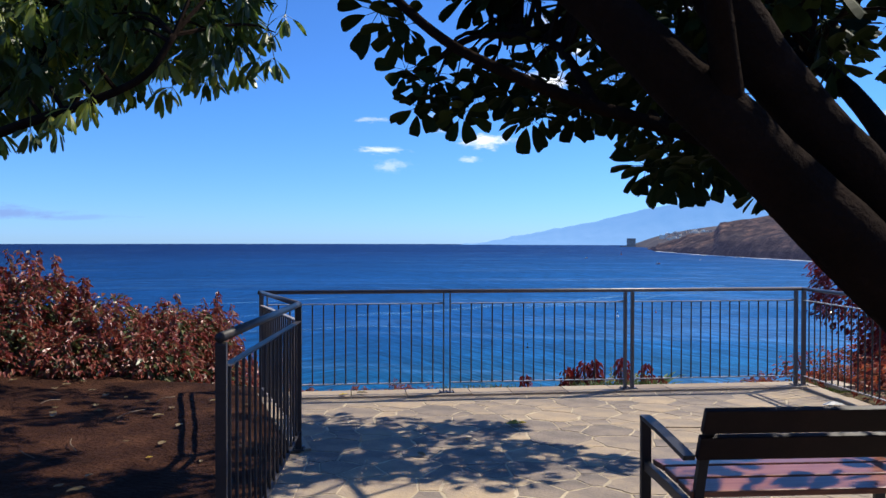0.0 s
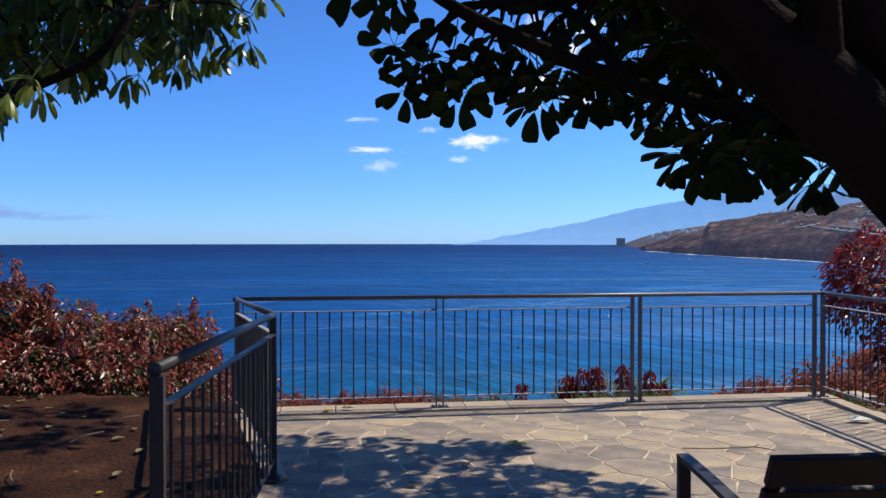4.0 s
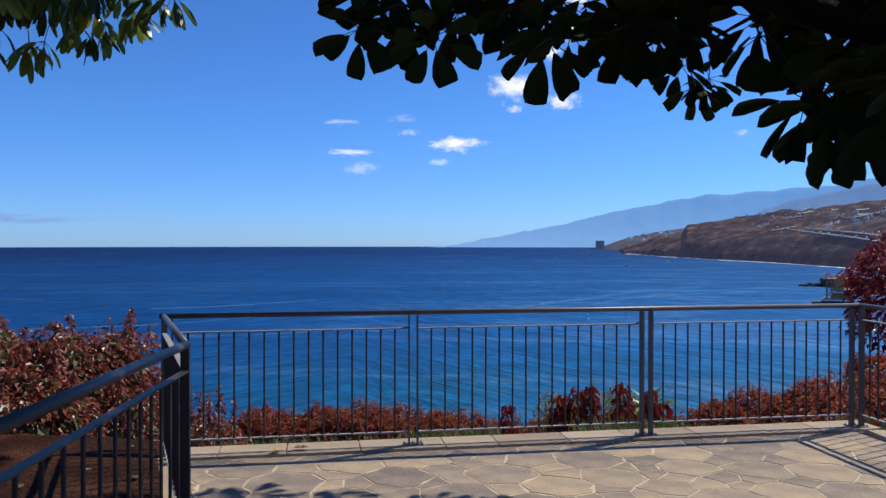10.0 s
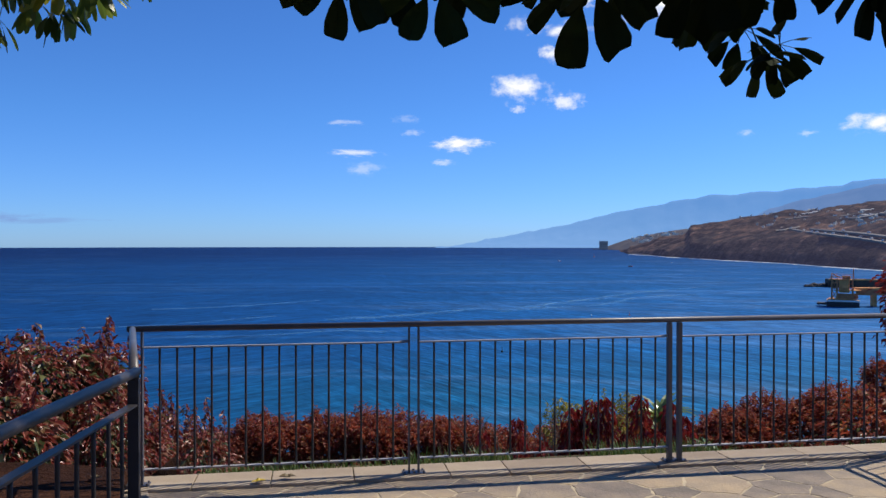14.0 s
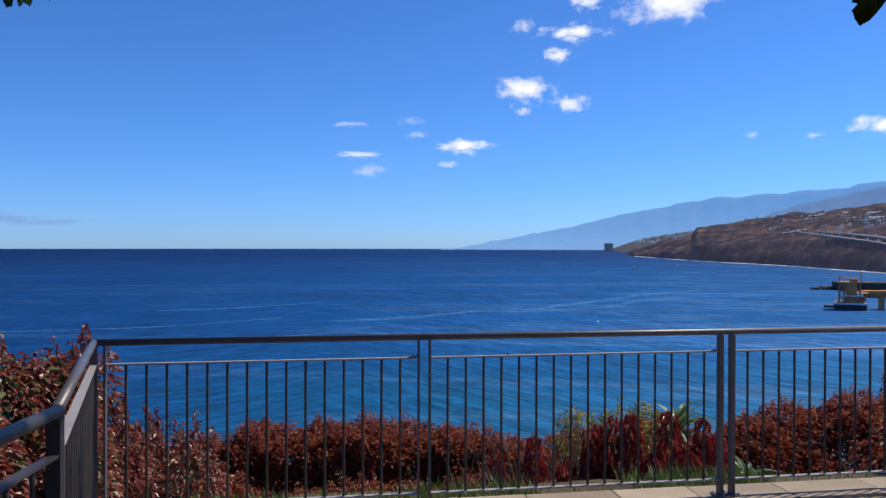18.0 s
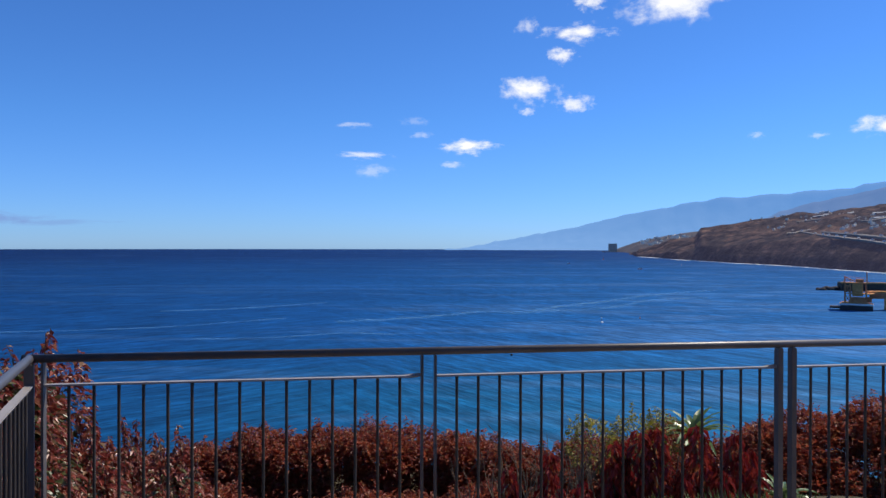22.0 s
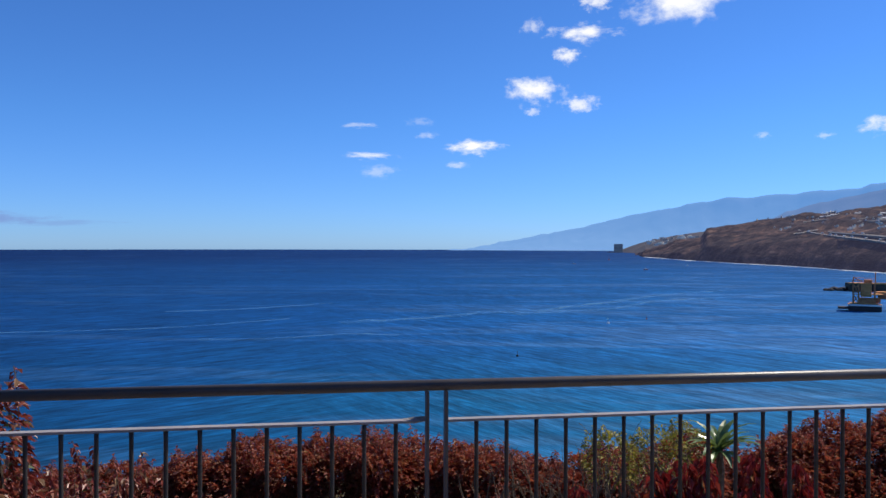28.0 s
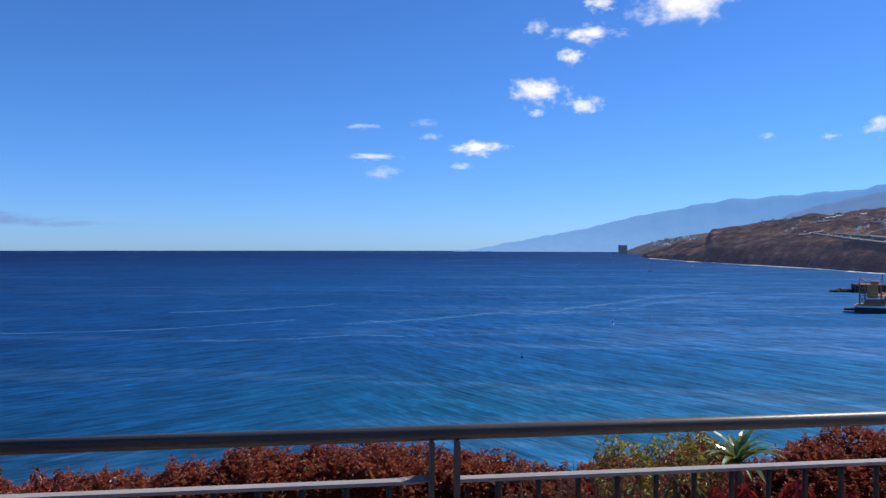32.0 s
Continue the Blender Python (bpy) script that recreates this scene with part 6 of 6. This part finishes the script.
litter_leaf("fallen_leaf", (0.72, 6.42, 0.004), 0.19, 8, M_YELLOWFALL, "bright yellow fallen leaf on the paving", 1)
litter_leaf("fallen_leaf", (0.28, 5.83, 0.004), 0.10, 70, M_LITTER, "curled brown fallen leaf on the paving", 2)
litter_leaf("fallen_leaf", (-0.1, 5.35, 0.004), 0.09, 130, M_LITTER, "curled brown fallen leaf on the paving", 3)
litter_leaf("fallen_leaf", (-1.05, 7.70, 0.006), 0.10, 20, M_YELLOWFALL, "yellow fallen leaf on the coping", 4)
litter_leaf("fallen_leaf", (-0.86, 7.80, 0.006), 0.12, 5, M_LITTER, "brown fallen leaf on the coping", 5)
litter_leaf("fallen_leaf", (4.05, 7.35, 0.004), 0.22, 3, M_PAPER, "pale dry fallen leaf by the side railing", 6)
rnd0 = random.Random(31)
for k in range(55):
    y = rnd0.uniform(2.5, 7.6)
    x = left_edge(y) - 0.15 - 3.6 * rnd0.random()
    z = 0.035 + 0.05 * min(left_edge(y) - 0.05 - x, 4.0) + 0.035 * noise.noise(Vector((x * 1.3, y * 1.3, 3))) + 0.004
    litter_leaf("fallen_leaf", (x, y, z), rnd0.uniform(0.04, 0.11), rnd0.uniform(0, 360), rnd0.choice((M_LITTER, M_LITTER, M_LITTER, M_YELLOWFALL)) if k % 6 == 0 else M_LITTER, "dry fallen leaf on the earth", 100 + k)
for k in range(9):
    y = rnd0.uniform(3, 7)
    x = left_edge(y) - 0.3 - 2.6 * rnd0.random()
    z = 0.05 + 0.05 * (left_edge(y) - x)
    a = rnd0.uniform(0, 3.1)
    L = rnd0.uniform(0.15, 0.4)
    v, f = tube_data(spline([(0, 0, 0.01), (L * .5, 0.02, 0.02), (L, 0, 0.01)], 4), 0.005, 5)
    o = soup("stick", v, f, M_TWIG)
    o.matrix_basis = pose(x, y, z, 0, 0, math.degrees(a))
    tagged(o, "thin dry stick on the earth", "stick", group="sticks")
v, f = merge([tube_data(spline([(0, 0, 0.008), (0.3, -0.03, 0.012), (0.62, 0.0, 0.012)], 5), [0.005] * 11, 5), tube_data([(0.60, 0, 0.012), (0.66, 0.05, 0.02)], 0.004, 5), tube_data([(0.60, 0, 0.012), (0.72, -0.10, 0.010)], 0.004, 5)])
o = soup("fallen_twig", v, f, M_TWIG)
o.matrix_basis = pose(2.05, 6.35, 0.004 + floor_z(6.35), 0, 0, 3)
tagged(o, "dark forked twig on the paving", "twig")


# ---- paving ----
def build_paving():
    front = lambda x: y_front(x) - 0.12
    fl = bmesh.new()
    outline = [(-2.05, 7.72), (-1.14, 5.46), (-1.08, 4.8), (-0.88, 2.7), (-0.6, -6), (5.0, -6), (4.75, 2.0), (4.56, 4.8), (4.48, 6.0), (4.42, 8.66)]
    top = [fl.verts.new((x, y, floor_z(y) - 0.0018)) for x, y in outline]
    low = [fl.verts.new((x, y, -0.2)) for x, y in outline]
    fl.faces.new([top[k] for k in (2, 3, 4, 5, 6, 7)])
    fl.faces.new([top[k] for k in (0, 1, 2, 7, 8, 9)])
    for i in range(len(top)):
        j = (i + 1) % len(top)
        fl.faces.new((top[j], top[i], low[i], low[j]))
    floor = tagged(part("floor", fl, M_MORTAR), "crazy paving of grey and tan flagstones with pale joints", "floor", kind="structure")
    rnd = random.Random(23)
    seeds, size = [], {}
    tries = 0
    while len(seeds) < 760 and tries < 40000:     # large stones first, small ones fitted between
        x, y = rnd.uniform(-2.3, 4.8), rnd.uniform(-1.4, 9.0)
        r = max(0.07, 0.24 - 0.19 * tries / 6000) * rnd.uniform(0.85, 1.1)
        tries += 1
        if all((x - a) ** 2 + (y - b) ** 2 > (r + size[a, b]) ** 2 for a, b in seeds):
            seeds.append((x, y))
            size[x, y] = r
    for gy in np.arange(-5.8, -1.5, 0.42):        # larger stones behind
        for gx in np.arange(-0.9, 4.9, 0.5):
            seeds.append((gx + rnd.uniform(-.2, .2), gy + rnd.uniform(-.16, .16)))
    seeds.sort(key=lambda q: -q[1])
    heft = [size.get(q, 0.22) ** 2 for q in seeds]
    def clip(poly, nx, ny, c):
        out = []
        for i in range(len(poly)):
            a, b = poly[i], poly[(i + 1) % len(poly)]
            da, db = a[0] * nx + a[1] * ny - c, b[0] * nx + b[1] * ny - c
            if da <= 0:
                out.append(a)
            if da * db < 0:
                t = da / (da - db)
                out.append((a[0] + (b[0] - a[0]) * t, a[1] + (b[1] - a[1]) * t))
        return out
    count = 0
    spare = []
    for i, (x, y) in enumerate(seeds):
        if not (left_edge(min(y, 7.6)) - 0.25 < x < 4.6 and y < front(x) + 0.15):
            continue
        poly = [(x - .8, y - .8), (x + .8, y - .8), (x + .8, y + .8), (x - .8, y + .8)]
        gap = 0.001 + 0.009 * rnd.random() ** 2.2
        for j, (a, b) in enumerate(seeds):
            if j == i or (a - x) ** 2 + (b - y) ** 2 > 2.2:
                continue
            dx, dy = a - x, b - y
            d = math.hypot(dx, dy)
            nx, ny = dx / d, dy / d
            nx, ny = nx, ny
            poly = clip(poly, nx, ny, x * nx + y * ny + d / 2 + (heft[i] - heft[j]) / (2 * d) - gap)
            if len(poly) < 3:
                break
        if len(poly) < 3:
            continue
        poly = clip(poly, -0.1445, 0.9895, -0.1445 * 0 + 0.9895 * front(0))
        poly = clip(poly, 0.998, 0.063, 0.998 * 4.34 + 0.063 * 7.0)
        if len(poly) < 3:
            continue
        # wobble the outline a little, and cut its corners
        ring = []
        for k in range(len(poly)):
            a, b, c = poly[k - 1], poly[k], poly[(k + 1) % len(poly)]
            ca, cc = rnd.uniform(.005, .06), rnd.uniform(.005, .06)
            ring.append((b[0] * (1 - ca) + a[0] * ca, b[1] * (1 - ca) + a[1] * ca))
            ring.append((b[0] * (1 - cc) + c[0] * cc, b[1] * (1 - cc) + c[1] * cc))
            for e in (0.3, 0.5, 0.72):
                w = e + rnd.uniform(-.06, .06)
                mx_, my_ = b[0] * (1 - w) + c[0] * w, b[1] * (1 - w) + c[1] * w
                dent = rnd.random() ** 2 * 0.075
                ring.append((mx_ + (x - mx_) * dent, my_ + (y - my_) * dent))
        cx, cy = sum(p[0] for p in ring) / len(ring), sum(p[1] for p in ring) / len(ring)
        h = rnd.uniform(0.0, 0.0022)
        tx, ty = rnd.uniform(-.004, .004), rnd.uniform(-.004, .004)
        n = len(ring)
        verts, faces = [], []
        for px, py in ring:
            verts.append((px - cx, py - cy, -0.03))
        for px, py in ring:
            verts.append((px - cx, py - cy, -0.005 + h + floor_z(py) - floor_z(cy)))
        for px, py in ring:
            ex, ey = (px - cx), (py - cy)
            r = math.hypot(ex, ey) + 1e-6
            q = max(0.0, 1 - 0.004 / r)
            verts.append((ex * q, ey * q, h + tx * ex + ty * ey + floor_z(py) - floor_z(cy)))
        for k in range(n):
            q = (k + 1) % n
            faces += [(k, q, n + q, n + k), (n + k, n + q, 2 * n + q, 2 * n + k)]
        faces.append(tuple(range(2 * n, 3 * n)))
        count += 1
        if count > 300:
            spare.append(([(a + cx, b + cy, c + floor_z(cy)) for a, b, c in verts], faces))
            continue
        o = soup("flagstone", verts, faces, M_STONE, floor)
        o.location = (cx, cy, floor_z(cy))
    if spare:
        v, f = merge(spare)
        soup("flagstone_rest", v, f, M_STONE, floor)["kind"] = "stuff"
    cop = new("coping")
    tagged(cop, "pale stone coping along the terrace edge", "coping", kind="structure")
    s = -0.12
    while s < 6.5:
        w = rnd.uniform(0.42, 0.75)
        b = box(min(w, 6.62 - s) - 0.008, 0.33, 0.06, (0, 0, -0.022 + rnd.uniform(-.0015, .0015)), 0.006)
        o = part("coping_slab", b, M_COPING, cop)
        p = Lc + ux * (s + w / 2)
        o.matrix_basis = pose(p.x - 0.1445 * 0.05, p.y + 0.9895 * 0.05, edge_z(p.y) - 0.008, 0, 0, math.degrees(math.atan2(0.1445, 0.9895)))
        s += w
    side = new("coping")
    tagged(side, "pale stone coping under the side railings", "coping", kind="structure")
    for a, b_ in ((C2, D(6.3)), (on(0.0), MP), (MP, NP)):
        a, b_ = Vector(a), Vector(b_)
        d = (b_ - a).normalized()
        q = 0.2
        while q < (b_ - a).length:
            w = rnd.uniform(0.4, 0.7)
            w = min(w, (b_ - a).length - q)
            if w < 0.1:
                break
            b = box(w - 0.008, 0.20, 0.06, (0, 0, -0.021), 0.006)
            o = part("coping_slab", b, M_COPING, side)
            c = a + d * (q + w / 2)
            o.matrix_basis = pose(c.x, c.y, edge_z(c.y) - 0.009, 0, 0, math.degrees(math.atan2(d.y, d.x)))
            q += w


build_paving()
